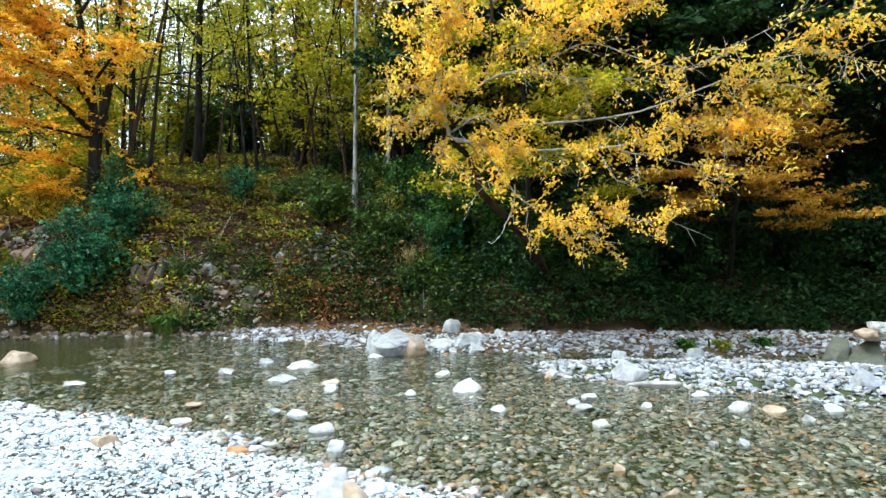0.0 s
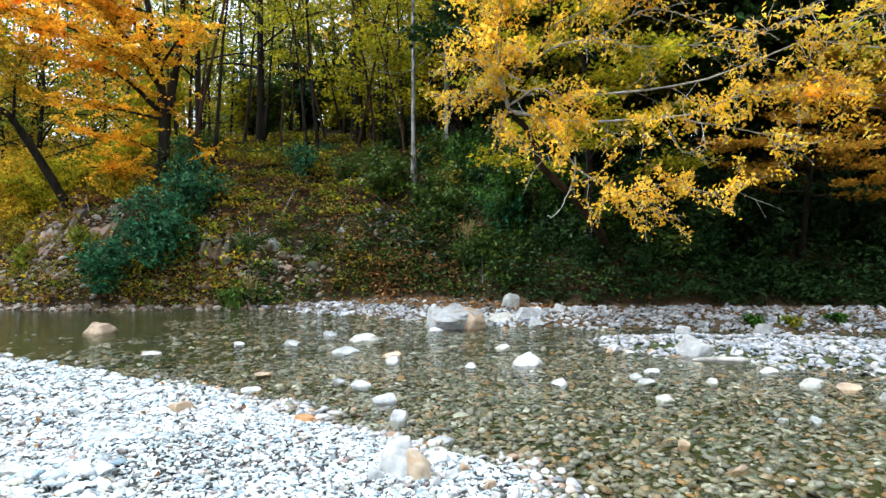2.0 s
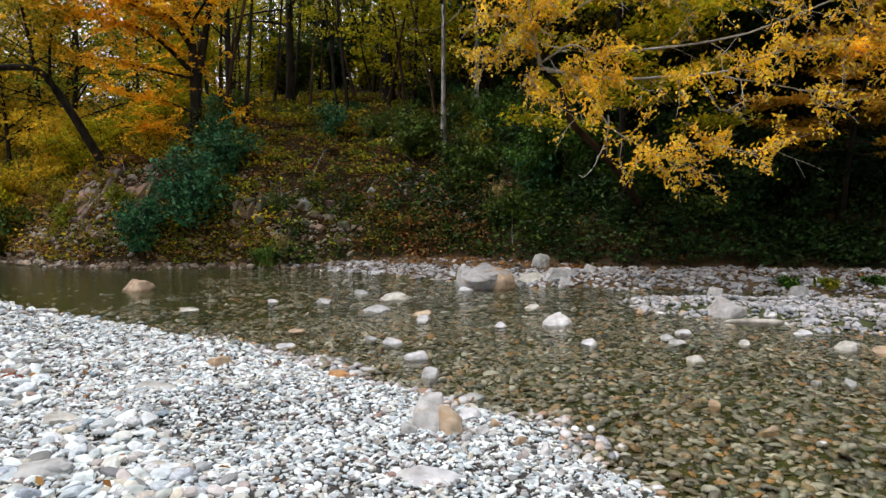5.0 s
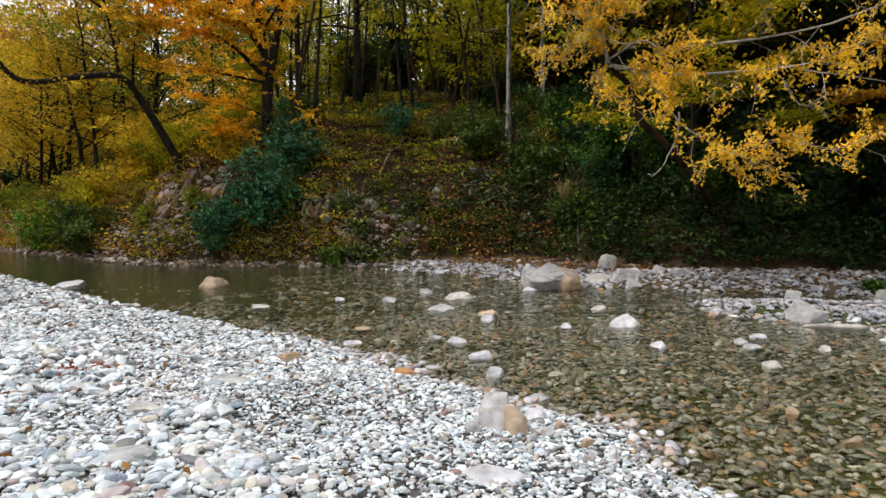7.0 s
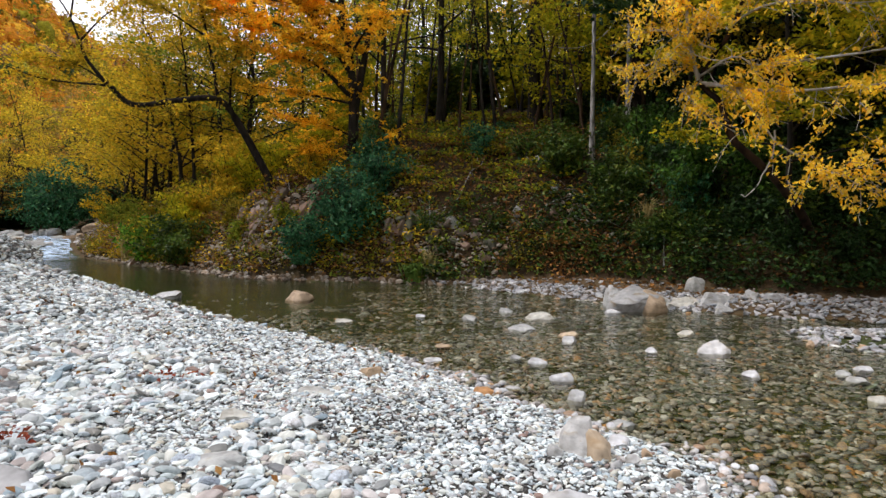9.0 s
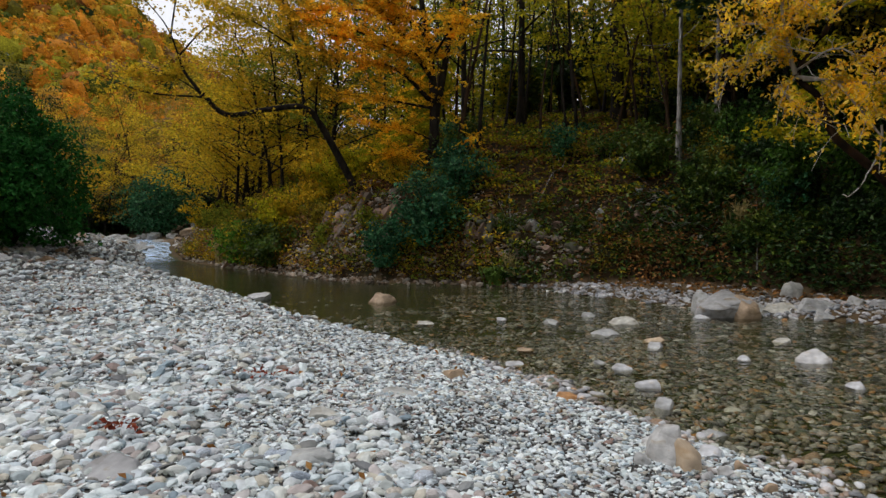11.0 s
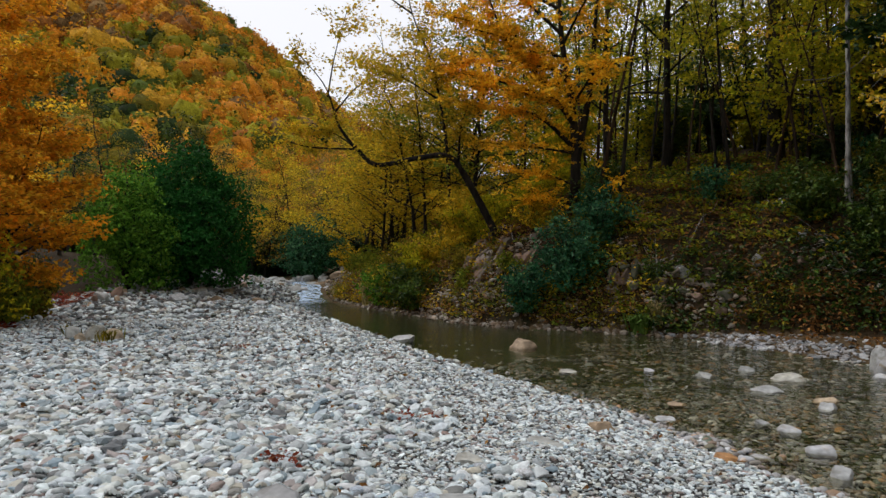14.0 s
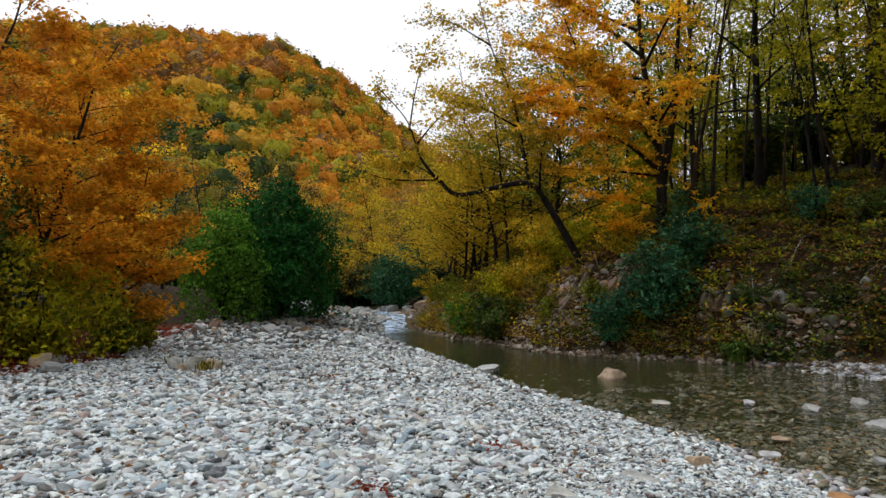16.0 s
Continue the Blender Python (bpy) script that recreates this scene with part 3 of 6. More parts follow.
bar_stones = [
    pebbles(rng, 1500, 0.1, 2.45, -180, 180, 0.085, (0,), 1),
    pebbles(rng, 2600, 2.4, 6.5, 69, 326, 0.11, (0,), 1),
    pebbles(rng, 21000, 2.4, 5.0, -35, 70, 0.031, (0,), 1),
    pebbles(rng, 8000, 2.4, 5.0, -35, 70, 0.021, (0,), 1),
    pebbles(rng, 4600, 2.4, 5.0, -10, 70, 0.060, (0,), 2, extra=coarse),
    pebbles(rng, 17000, 5.0, 6.5, -20, 70, 0.036, (0,), 1),
    pebbles(rng, 27000, 6.5, 9.7, -20, 70, 0.043, (0,), 1),
    pebbles(rng, 6500, 5.0, 10, 10, 70, 0.082, (0,), 1, extra=coarse),
    pebbles(rng, 22000, 9.5, 18, 8, 70, 0.075, (0,), 1, 0.3, 0.62),
    pebbles(rng, 14000, 18, 40, 25, 68, 0.12, (0,), 1, 0.3, 0.62),
    pebbles(np.random.default_rng(22), 4500, 0.1, 2.45, -180, 180, 0.07, (0,), 1),
    pebbles(np.random.default_rng(23), 9000, 2.4, 7.5, 69, 326, 0.095, (0,), 1),
]
v, f = joined(bar_stones)
bv, bf = pebbles(rng, 24000, 8, 18, -55, 8, 0.078, (2,), 1, extra=on_beach_gravel)
lv, lf = pebbles(rng, 14000, 5, 13, -60, -12, 0.07, (1,), 1, extra=dry_mid)
thing("low_bar_gravel", mesh_of("low_bar_gravel", lv, lf, BEACH_STONE), label="grey pebbles of the low bar in mid-stream", category="gravel", kind="stuff")
thing("beach_gravel", mesh_of("beach_gravel", bv, bf, BEACH_STONE), label="grey pebbles and earth along the far shore", category="gravel", kind="stuff")
thing("gravel", mesh_of("gravel", v, f, GRAVEL), label="pale grey limestone pebbles covering the gravel bar", category="gravel", kind="stuff")
v, f = joined([pebbles(rng, 5000, 0.5, 8, -170, -58, 0.09, (1,), 1, 0.35, 0.4, wet), pebbles(rng, 28000, 3, 9, -60, 25, 0.056, (1,), 1, 0.35, 0.3, wet), pebbles(rng, 320, 3, 9, -60, 25, 0.078, (1,), 2, 0.4, 0.4, wet), pebbles(rng, 20000, 9, 17, -55, 40, 0.08, (1,), 1, 0.35, 0.28, wet)])
thing("bed_stones", mesh_of("bed_stones", v, f, BED, smooth=True), label="brown and olive stones lying under shallow water", category="stones", kind="stuff")


def margin(x, y, z):
    """A strip of shallow water beside the bar, its stones thinning out from the edge."""
    d = side(x, y, NEAR_EDGE)
    return (d > -0.25) & (np.random.default_rng(4).uniform(0, 1, x.shape) < np.exp(-np.maximum(d, 0) / 0.42))


v, f = joined([pebbles(rng, 12000, 2.6, 7, -45, 20, 0.044, (1,), 2, 0.05, 0.6, margin), pebbles(rng, 4500, 7, 15, 0, 40, 0.055, (1,), 1, 0.25, 0.45, margin), pebbles(rng, 350, 2.6, 7, -45, 20, 0.08, (1,), 2, 0.25, 0.5, margin)])
thing("margin_stones", mesh_of("margin_stones", v, f, stone_material("half_wet_stone", [(.10, .09, .08), (.45, .46, .48), (.22, .20, .17), (.66, .68, .70), (.30, .19, .11), (.15, .16, .17), (.55, .56, .58), (.36, .25, .15)], 0.45, grain=25), smooth=True),
      label="half-wet pale and brown stones along the edge of the bar", category="stones", kind="stuff")


# ---- single stones ----
def stone(name, seed, x, y, w, d, h, mat, label, group="", turn=0.0, sink=0.12, cuts=9, z=None, sub=3, category="rock", top=0.42, peak=0.0):
    rng = np.random.default_rng(seed)
    v, f = rock_shape(rng, 4 if w > 0.24 else 3, cuts + 3, 0.5, 0.075, 0.93)
    lid = np.array([rng.normal(0, 0.28), rng.normal(-0.3, 0.25), 1.0])
    v = v - np.maximum(v @ lid - top * rng.uniform(0.85, 1.15), 0)[:, None] * np.array([0, 0, 0.85])
    v[:, :2] *= (1 - peak * np.clip(v[:, 2:], 0, 1))
    v = v - (v.max(0) + v.min(0)) * np.array([0.5, 0.5, 0.0])
    v = v / np.array([*np.percentile(np.abs(v[:, :2]), 99, axis=0), v[:, 2].max()])
    v[:, 2] = np.maximum(v[:, 2], -1.0)
    base = ground_z(x, y) if z is None else z
    bedded = sink >= 0.0
    v = v * np.array([w / 2, d / 2, h * (0.9 if bedded else 0.5)])
    me = mesh_of(name, v, f, mat, smooth=True)
    me.set_sharp_from_angle(angle=radians(40))
    return thing(name, me, pose(x, y, base + h * (0.1 - 0.5 * sink if bedded else 0.5), 0, 0, turn), label, category, group)


# stones that stand out of the stream: x, y, width, height above the water
STREAM = [(-.8, 10.03, .32, .13), (-.27, 10.9, .25, .13), (.27, 10.3, .5, .17), (0, 9.2, .42, .13), (.58, 8.3, .2, .13), (.6, 8.8, .32, .11), (1.48, 7.8, .17, .09),
          (2.17, 9.1, .27, .09), (2.2, 6.65, .19, .12), (.37, 6.3, .26, .14), (.46, 5.6, .2, .15), (.73, 4.95, .22, .08), (3.13, 6.85, .17, .08),
          (3.42, 7.1, .2, .08), (3.12, 6.6, .27, .08), (2.96, 5.85, .19, .09), (4.67, 6.1, .3, .15), (3.78, 6.45, .14, .09), (1.49, 11.1, .3, .12)]
for i, (x, y, w, h) in enumerate(STREAM):
    stone("stream_stone", 100 + i, x, y, w * 0.88, w * 0.72, h * 0.62, PALE_ROCK if i != 5 else BUFF_ROCK, "pale rounded stone standing out of the shallow water", "stones in the stream", 17 * i % 60 - 30, 0.0, 7,
          z=-0.01, top=0.6, peak=0.15 * (i % 4))
MORE = [(4.91, 5.93, .27, .11), (4.97, 5.5, .17, .12), (3.53, 4.96, .11, .07), (3.8, 4.92, .14, .09), (2.45, 4.54, .12, .08), (5.53, 5.8, .27, .12), (-1.6, 10.24, .22, .08),
        (-2.66, 9.6, .32, .07), (-.94, 7.85, .28, .05), (-.95, 7.0, .3, .05), (.16, 7.0, .23, .11), (-.07, 7.25, .18, .08), (3.48, 8.46, .15, .1), (4.7, 6.85, .22, .09)]
for i, (x, y, w, h) in enumerate(MORE):
    stone("stream_stone", 150 + i, x, y, w * 0.85, w * 0.7, h * 0.6, PALE_ROCK if i % 4 else TAN_ROCK, "small stone breaking the surface of the stream", "stones in the stream", 23 * i % 70, 0.0, 6, z=-0.01)
stone("boulder", 31, 1.88, 11.5, 1.0, 0.75, 0.44, GREY_ROCK, "large pale grey angular boulder at the water's edge", "boulders at the water's edge", 12, 0.0, 7, z=-0.03)
stone("boulder", 35, 1.64, 11.85, .52, 0.46, 0.39, PALE_ROCK, "pale boulder behind the large angular one", "boulders at the water's edge", 70, 0.0, 9, z=-0.02, top=0.75)
stone("boulder", 36, 2.16, 11.35, .5, 0.5, 0.38, TAN_ROCK, "tan block of stone beside the large boulder", "boulders at the water's edge", -20, 0.0, 9, z=-0.02)
for i, (x, y, w, h) in enumerate([(2.75, 11.75, .45, .2), (3.35, 11.8, .55, .22), (3.3, 11.25, .27, .2), (3.96, 12.0, .32, .2), (2.45, 12.0, .42, .18), (4.3, 11.8, .3, .16)]):
    stone("shore_rock", 60 + i, x, y, w * 1.4, w * 0.9, h * 0.85, PALE_ROCK, "flat pale rock on the far shore", "rocks on the far shore", 30 * i, 0.25, 9)
stone("shore_rock", 66, 3.2, 12.75, .36, .3, .28, PALE_ROCK, "rounded pale rock standing on the beach", "rocks on the far shore", 10, 0.08, 5, top=0.95)
stone("stream_rock", 171, 2.16, 7.85, .36, .3, .15, WHITE_ROCK, "white angular rock in mid-stream", "", 15, 0.0, 8, z=-0.01, top=0.5, peak=0.1)
stone("stream_rock", 72, 4.5, 8.1, .54, .42, .24, GREY_ROCK, "pale rock at the tip of the low bar", "", 5, 0.0, 8, z=0.0, top=0.6, peak=0.1)
stone("stream_rock", 73, 5.1, 9.5, .25, .2, .22, PALE_ROCK, "rounded pale rock on the low bar", "", 0, 0.2, 7)
stone("stream_rock", 74, 6.04, 8.95, .26, .22, .24, PALE_ROCK, "rounded grey rock on the low bar", "", 0, 0.2, 7)
stone("stream_rock", 75, 6.52, 6.35, .46, .36, .2, GREY_ROCK, "flat blue-grey slab of rock on the low bar", "", 25, 0.2, 11)
stone("stream_rock", 76, 2.53, 4.0, .2, .17, .16, TAN_ROCK, "brown stone under the clear water", "", 0, 0.0, 8, z=-0.14)
stone("pool_rock", 77, -4.22, 12.1, .55, .45, .2, TAN_ROCK, "tan pointed rock standing in the still pool", "", 8, 0.0, 6, z=-0.01, top=0.98, peak=0.8)
stone("edge_rock", 78, .36, 4.14, .25, .27, .29, WHITE_ROCK, "white split rock at the edge of the gravel bar", "halves of a split rock", 20, 0.0, 7, z=0.0, top=0.95, peak=0.28)
stone("edge_rock", 178, .46, 4.06, .21, .2, .235, BUFF_ROCK, "buff half of a split rock beside the gravel bar", "halves of a split rock", 50, 0.0, 8, z=0.0, top=0.8, peak=0.15)
for i, (x, y, w, h) in enumerate([(.62, 4.42, .17, .06), (.66, 4.02, .10, .07), (.78, 4.2, .09, .06), (.2, 3.98, .12, .07), (.28, 4.45, .13, .07), (.86, 3.86, .08, .05), (.55, 3.9, .09, .05), (.98, 3.7, .12, .06)]):
    stone("edge_stone", 700 + i, x, y, w, w * .8, h, (PALE_ROCK, WHITE_ROCK, TAN_ROCK)[i % 3], ("pale", "white", "tan")[i % 3] + " stone lying beside a split rock", "stones beside the split rock", 37 * i, 0.1, 7, top=0.7)
stone("bar_rock", 79, .28, 3.25, .36, .24, .07, PALE_ROCK, "flat pale stone lying on the gravel", "", 5, 0.2, 8)
stone("bar_rock", 86, -2.55, 2.90, .48, .3, .09, GREY_ROCK, "large flat grey stone lying on the gravel", "", -6, 0.2, 8, top=0.5)
stone("bar_rock", 80, -1.6, 4.95, .38, .18, .05, PALE_ROCK, "long white stone lying on the gravel", "", -8, 0.1, 8)
stone("bar_rock", 81, -1.9, 4.2, .24, .17, .07, PALE_ROCK, "pale stone lying on the gravel", "", 30, 0.1, 8)
stone("bar_rock", 82, -1.7, 3.4, .42, .22, .07, PALE_ROCK, "long pale stone lying on the gravel", "", -12, 0.15, 9)
stone("bar_rock", 83, -1.35, 5.9, .24, .18, .09, TAN_ROCK, "brown stone lying on the gravel", "", 20, 0.1, 8)
stone("bar_rock", 84, -.33, 5.66, .18, .13, .06, RED_ROCK, "ochre stone at the water's edge", "", 0, 0.1, 7)
stone("bar_rock", 85, -6.8, 12.0, .5, .36, .16, PALE_ROCK, "pale rock at the edge of the pool", "", 0, 0.1, 8)
v, f = rock_shape(np.random.default_rng(5), 3, 8, 0.6, 0.03)
thing("driftwood_log", mesh_of("driftwood_log", v * np.array([.38, .06, .055]), f, BARK_WHITE, smooth=True), pose(4.4, 7.3, 0.05, 0, 0, -12), "bleached grey log stranded in the shallows", "driftwood")
for i, (x, y, w, h, dz) in enumerate([(8.1, 7.95, .75, .5, 0), (7.85, 8.15, .4, .45, 0), (8.2, 7.9, .5, .16, .42), (8.05, 7.85, .36, .14, .44), (8.25, 7.85, .36, .15, .56)]):
    stone("stacked_rock", 90 + i, x, y, w, w * 0.8, h, (MOSSY, MOSSY, PALE_ROCK, TAN_ROCK, PALE_ROCK)[i], ("mossy dark block in a heap of rocks", "mossy dark block in a heap of rocks", "flat pale stone lying on a mossy block", "tan stone lying on a mossy block", "flat pale stone lying on a mossy block")[i], "heap of rocks", 20 * i, 0.0 if dz == 0 else -1.0, 7, z=ground_z(x, y) + dz)


# ---- trees ----
def grow(rng, H, r0, lean=(0, 0), bare=0.3, limbs=16, spread_=0.28, rise=0.5, subs=4, wob=0.03, keep_twigs=False):
    """Limbs of a free-standing tree: the trunk, its limbs and side branches, and the twigs to hang leaves on."""
    k = 12
    t = np.linspace(0, 1, k)
    pts = np.stack([lean[0] * t ** 1.5 + np.cumsum(rng.normal(0, wob * H / 4, k)) * t, lean[1] * t ** 1.5 + np.cumsum(rng.normal(0, wob * H / 4, k)) * t, H * t], 1)
    trunk = (pts, r0 * (1 - 0.9 * t) * (1 + 0.5 * np.exp(-t * 25)))
    out, twigs = [trunk], []
    for i in range(limbs):
        h = bare + (0.97 - bare) * (i + rng.uniform(0, 0.9)) / limbs
        p = np.array([np.interp(h, t, pts[:, c]) for c in range(3)])
        az, L = 2.4 * i + rng.uniform(-0.5, 0.5), H * spread_ * (1.15 - 0.75 * h) * rng.uniform(0.6, 1.15)
        e = rise * rng.uniform(0.3, 1.2)
        s = np.linspace(0, 1, 6)
        d = np.array([math.cos(az), math.sin(az), 0])
        line = p + L * (s[:, None] * d + (s - 0.35 * s * s)[:, None] * np.array([0, 0, e])) + np.cumsum(rng.normal(0, 0.025 * L, (6, 3)), 0) * s[:, None]
        rad = max(0.012, np.interp(h, t, trunk[1]) * 0.45) * (1 - 0.85 * s)
        out.append((line, rad))
        for j in range(subs):
            q = rng.uniform(0.25, 1.0)
            b = np.array([np.interp(q, s, line[:, c]) for c in range(3)])
            a2, l2 = az + rng.choice([-1, 1]) * rng.uniform(0.4, 1.3), L * rng.uniform(0.25, 0.5)
            u = np.linspace(0, 1, 4)
            tw = b + l2 * (u[:, None] * np.array([math.cos(a2), math.sin(a2), rng.uniform(-0.15, 0.35)])) + rng.normal(0, 0.03 * l2, (4, 3)) * u[:, None]
            if j % 2 == 0 or keep_twigs:
                out.append((tw[[0, 1, 3]], (0.35 * rad[2] * (1 - 0.7 * u) + 0.004)[[0, 1, 3]]))
            twigs.append(tw)
        twigs.append(line[2:])
    return out, twigs


def leaves_on(rng, twigs, n, puff, flat=0.35):
    """Places for n leaves round the twigs; puff: how far they stray, flat: how much less they stray up and down."""
    ln = np.array([np.linalg.norm(np.diff(t, axis=0), axis=1).sum() for t in twigs])
    pick = rng.choice(len(twigs), n, p=ln / ln.sum())
    u = rng.uniform(0, 1, n)
    pos = np.empty((n, 3))
    for k in np.unique(pick):
        m = pick == k
        t = twigs[k]
        s = np.linspace(0, 1, len(t))
        for c in range(3):
            pos[m, c] = np.interp(u[m], s, t[:, c])
    return pos + rng.normal(0, 1, (n, 3)) * np.array([puff, puff, puff * flat])


def tree_meshes(rng, limbs, twigs, bark, leaf, n, size, puff, flat=0.35, sides=6, width=0.6, level=0.5, slim=False):
    wood = mesh_of("trunk", *tubes(limbs, sides), bark, smooth=True)
    pos = leaves_on(rng, twigs, n, puff, flat)
    crown = mesh_of("crown", *(leaf_tris(pos, rng, size, level) if slim else leaf_quads(pos, rng, size, level, width)), leaf)
    return wood, crown


def place_tree(name, meshes, at, label, group="", category="tree"):
    ob = empty(name, at, label, category, group)
    part("trunk", meshes[0], ob)
    part("crown", meshes[1], ob)
    return ob


# the overhanging yellow tree on the far bank
rng = np.random.default_rng(40)
yb = np.array([5.3, 12.9, ground_z(5.3, 12.9)])
# each limb: its line, first and last radius, twigs per metre, leaves per metre


def dress(rng, lines, dense, per_m=9, twig=0.55, droop=-0.1, start=0.15):
    """Limbs from lines of (points, first radius, last radius), with twigs on them."""
    limbs, twigs = [], []
    for (pts, ra, rb), dn in zip(lines, dense):
        pl = smooth_line(pts)
        u = np.linspace(0, 1, len(pl))
        limbs.append((pl, ra + (rb - ra) * u ** 0.7))
        ln = np.linalg.norm(np.diff(pl, axis=0), axis=1).sum()
        for _ in range(int(ln * per_m * dn)):
            q = rng.uniform(start, 1.0)
            b = np.array([np.interp(q, u, pl[:, c]) for c in range(3)])
            a, L = rng.uniform(0, 6.28), twig * rng.uniform(0.4, 1.3)
            s = np.linspace(0, 1, 4)[:, None]
            tw = b + L * s * np.array([math.cos(a), math.sin(a), rng.normal(droop, 0.35)]) + rng.normal(0, 0.05 * L, (4, 3)) * s
            limbs.append((tw, 0.007 * (1 - 0.6 * s[:, 0])))
            twigs.append(tw)
    return limbs, twigs


def bough_twigs(rng, pl, per_m, long):
    """Crooked twigs along a bough, each with a shorter one at its side."""
    ln, u, out = np.linalg.norm(np.diff(pl, axis=0), axis=1).sum(), np.linspace(0, 1, len(pl)), []
    for _ in range(int(ln * per_m)):
        q = rng.uniform(0.06, 1.0)
        b = np.array([np.interp(q, u, pl[:, c]) for c in range(3)])
        ahead = pl[min(int(q * len(pl)) + 1, len(pl) - 1)] - pl[max(int(q * len(pl)) - 1, 0)]
        ahead /= np.linalg.norm(ahead) + 1e-9
        d = ahead * rng.uniform(0.2, 1.1) + rng.normal(0, 0.6, 3) * [1, 1, 0.75] + [0, 0, -0.05]
        L = long * rng.uniform(0.35, 1.3)
        s = np.linspace(0, 1, 5)[:, None]
        tw = b + L * s * d / np.linalg.norm(d) + np.cumsum(rng.normal(0, 0.06 * L, (5, 3)), 0) * s + [0, 0, -0.10 * L] * s * s
        out.append(tw)
        e = d / np.linalg.norm(d) + rng.normal(0, 0.6, 3)
        out.append(tw[2] + 0.45 * L * s[::2] * e / np.linalg.norm(e))
    return out


ob = empty("overhanging_tree", Matrix.Translation(yb), "leaning tree with bright yellow leaves and pale limbs over the water", "tree")


def crooked_line(pts):
    pl = smooth_line(pts) - yb
    pl[1:] += np.cumsum(rng.normal(0, 0.014, (len(pl) - 1, 3)), 0) * [1, 1, 0.6]
    return pl, np.linspace(0, 1, len(pl))


def bough(pts, ra, rb, per_m, leaves):
    """A pale bough of the overhanging tree, with its twigs and its leaves."""
    pl, u = crooked_line(pts)
    limb = part("bough", mesh_of("bough", *tubes([(pl, (ra + (rb - ra) * u ** 0.7) * 0.7)], 7), BARK_WHITE, smooth=True), ob, "pale bleached bough")
    own = bough_twigs(rng, pl, per_m * 1.7, 0.6)
    if own:
        part("twig_spray", mesh_of("twig_spray", *tubes([(t, 0.0068 * (1 - 0.6 * np.linspace(0, 1, len(t)))) for t in own], 3), BARK_WHITE, smooth=True), limb, "pale thin twigs")["kind"] = "stuff"
    if leaves:
        # leaves gather round most of the twigs and leave some bare
        ln = np.linalg.norm(np.diff(pl, axis=0), axis=1).sum()
        full = [t for t in own if rng.uniform() < 0.7] or own
        pos = leaves_on(rng, full, int(ln * leaves * 1.7), 0.055, 0.9)
        part("leaf_spray", mesh_of("leaf_spray", *leaf_quads(pos, rng, 0.082, 0.3, 0.5, 0.7), YELLOW), limb, "bright yellow leaves")["kind"] = "stuff"


pl, u = crooked_line([(5.3, 12.9, yb[2] - .2), (4.75, 12.1, 1.75), (4.0, 11.2, 2.25), (3.32, 10.82, 2.75), (3.09, 10.93, 3.4), (2.8, 11.05, 3.8), (3.22, 10.86, 4.55), (3.43, 10.75, 5.2), (3.41, 10.76, 6.0), (3.36, 10.78, 6.8)])
part("trunk", mesh_of("trunk", *tubes([(pl, (.12 - .09 * u ** 0.7) * 0.75)], 9), BARK_RED, smooth=True), ob, "leaning brown trunk")
bough([(2.77, 11.05, 3.75), (2.57, 10.93, 4.5), (2.61, 10.91, 5.4), (2.85, 10.78, 5.9), (2.94, 10.73, 6.5)], 0.055, 0.015, 9, 322)
bough([(2.77, 11.05, 3.8), (3.15, 10.63, 4.01), (3.48, 10.45, 3.82), (3.91, 10.2, 3.81)], 0.03, 0.008, 9, 204)
bough([(2.8, 11.0, 3.7), (3.59, 10.39, 3.44), (4.38, 9.94, 3.36), (5.18, 9.47, 3.34), (5.92, 9.01, 3.58), (6.6, 8.56, 3.45)], 0.045, 0.008, 8, 270)
bough([(5.13, 9.5, 3.32), (5.82, 9.07, 3.1), (6.09, 8.9, 2.97), (6.26, 8.79, 2.78), (6.51, 8.63, 2.82)], 0.022, 0.006, 6, 90)
bough([(3.91, 10.2, 3.81), (5.37, 9.35, 3.93), (7.01, 8.28, 4.56), (7.73, 7.75, 4.45)], 0.03, 0.008, 4, 42)
bough([(3.18, 10.75, 4.54), (3.49, 10.44, 4.7), (4.03, 10.14, 4.75), (4.4, 9.93, 4.62), (5.38, 9.35, 4.54), (6.19, 8.84, 4.24)], 0.032, 0.006, 6, 70)
bough([(4.03, 10.14, 4.75), (4.81, 9.69, 5.07), (5.84, 9.06, 4.53), (6.28, 8.78, 4.58), (7.31, 8.06, 5.17)], 0.024, 0.006, 5, 48)
bough([(7.01, 8.28, 4.56), (7.8, 7.69, 5.0)], 0.014, 0.005, 9, 223)
bough([(6.4, 8.7, 4.31), (7.19, 8.15, 4.05)], 0.01, 0.004, 8, 190)
bough([(2.86, 10.95, 3.65), (3.22, 10.58, 3.47), (3.69, 10.33, 2.68), (4.16, 10.07, 2.29), (4.37, 9.95, 2.19), (5.07, 9.54, 2.4)], 0.04, 0.007, 7, 210)
bough([(4.37, 9.95, 2.19), (4.87, 9.66, 1.84)], 0.012, 0.004, 9, 150)
bough([(4.73, 9.74, 2.36), (5.45, 9.31, 2.18), (5.73, 9.14, 2.22)], 0.012, 0.004, 8, 140)
bough([(3.69, 10.33, 2.85), (3.67, 10.34, 2.44), (3.56, 10.41, 2.13), (3.39, 10.5, 1.89), (3.32, 10.54, 1.92)], 0.028, 0.011, 0, 0)
bough([(4.84, 9.68, 3.33), (5.08, 9.53, 2.84), (5.24, 9.43, 2.8)], 0.014, 0.005, 3, 25)
bough([(3.36, 10.78, 5.03), (3.88, 10.22, 5.21), (4.51, 9.86, 5.36), (4.76, 9.71, 5.56)], 0.028, 0.008, 9, 260)
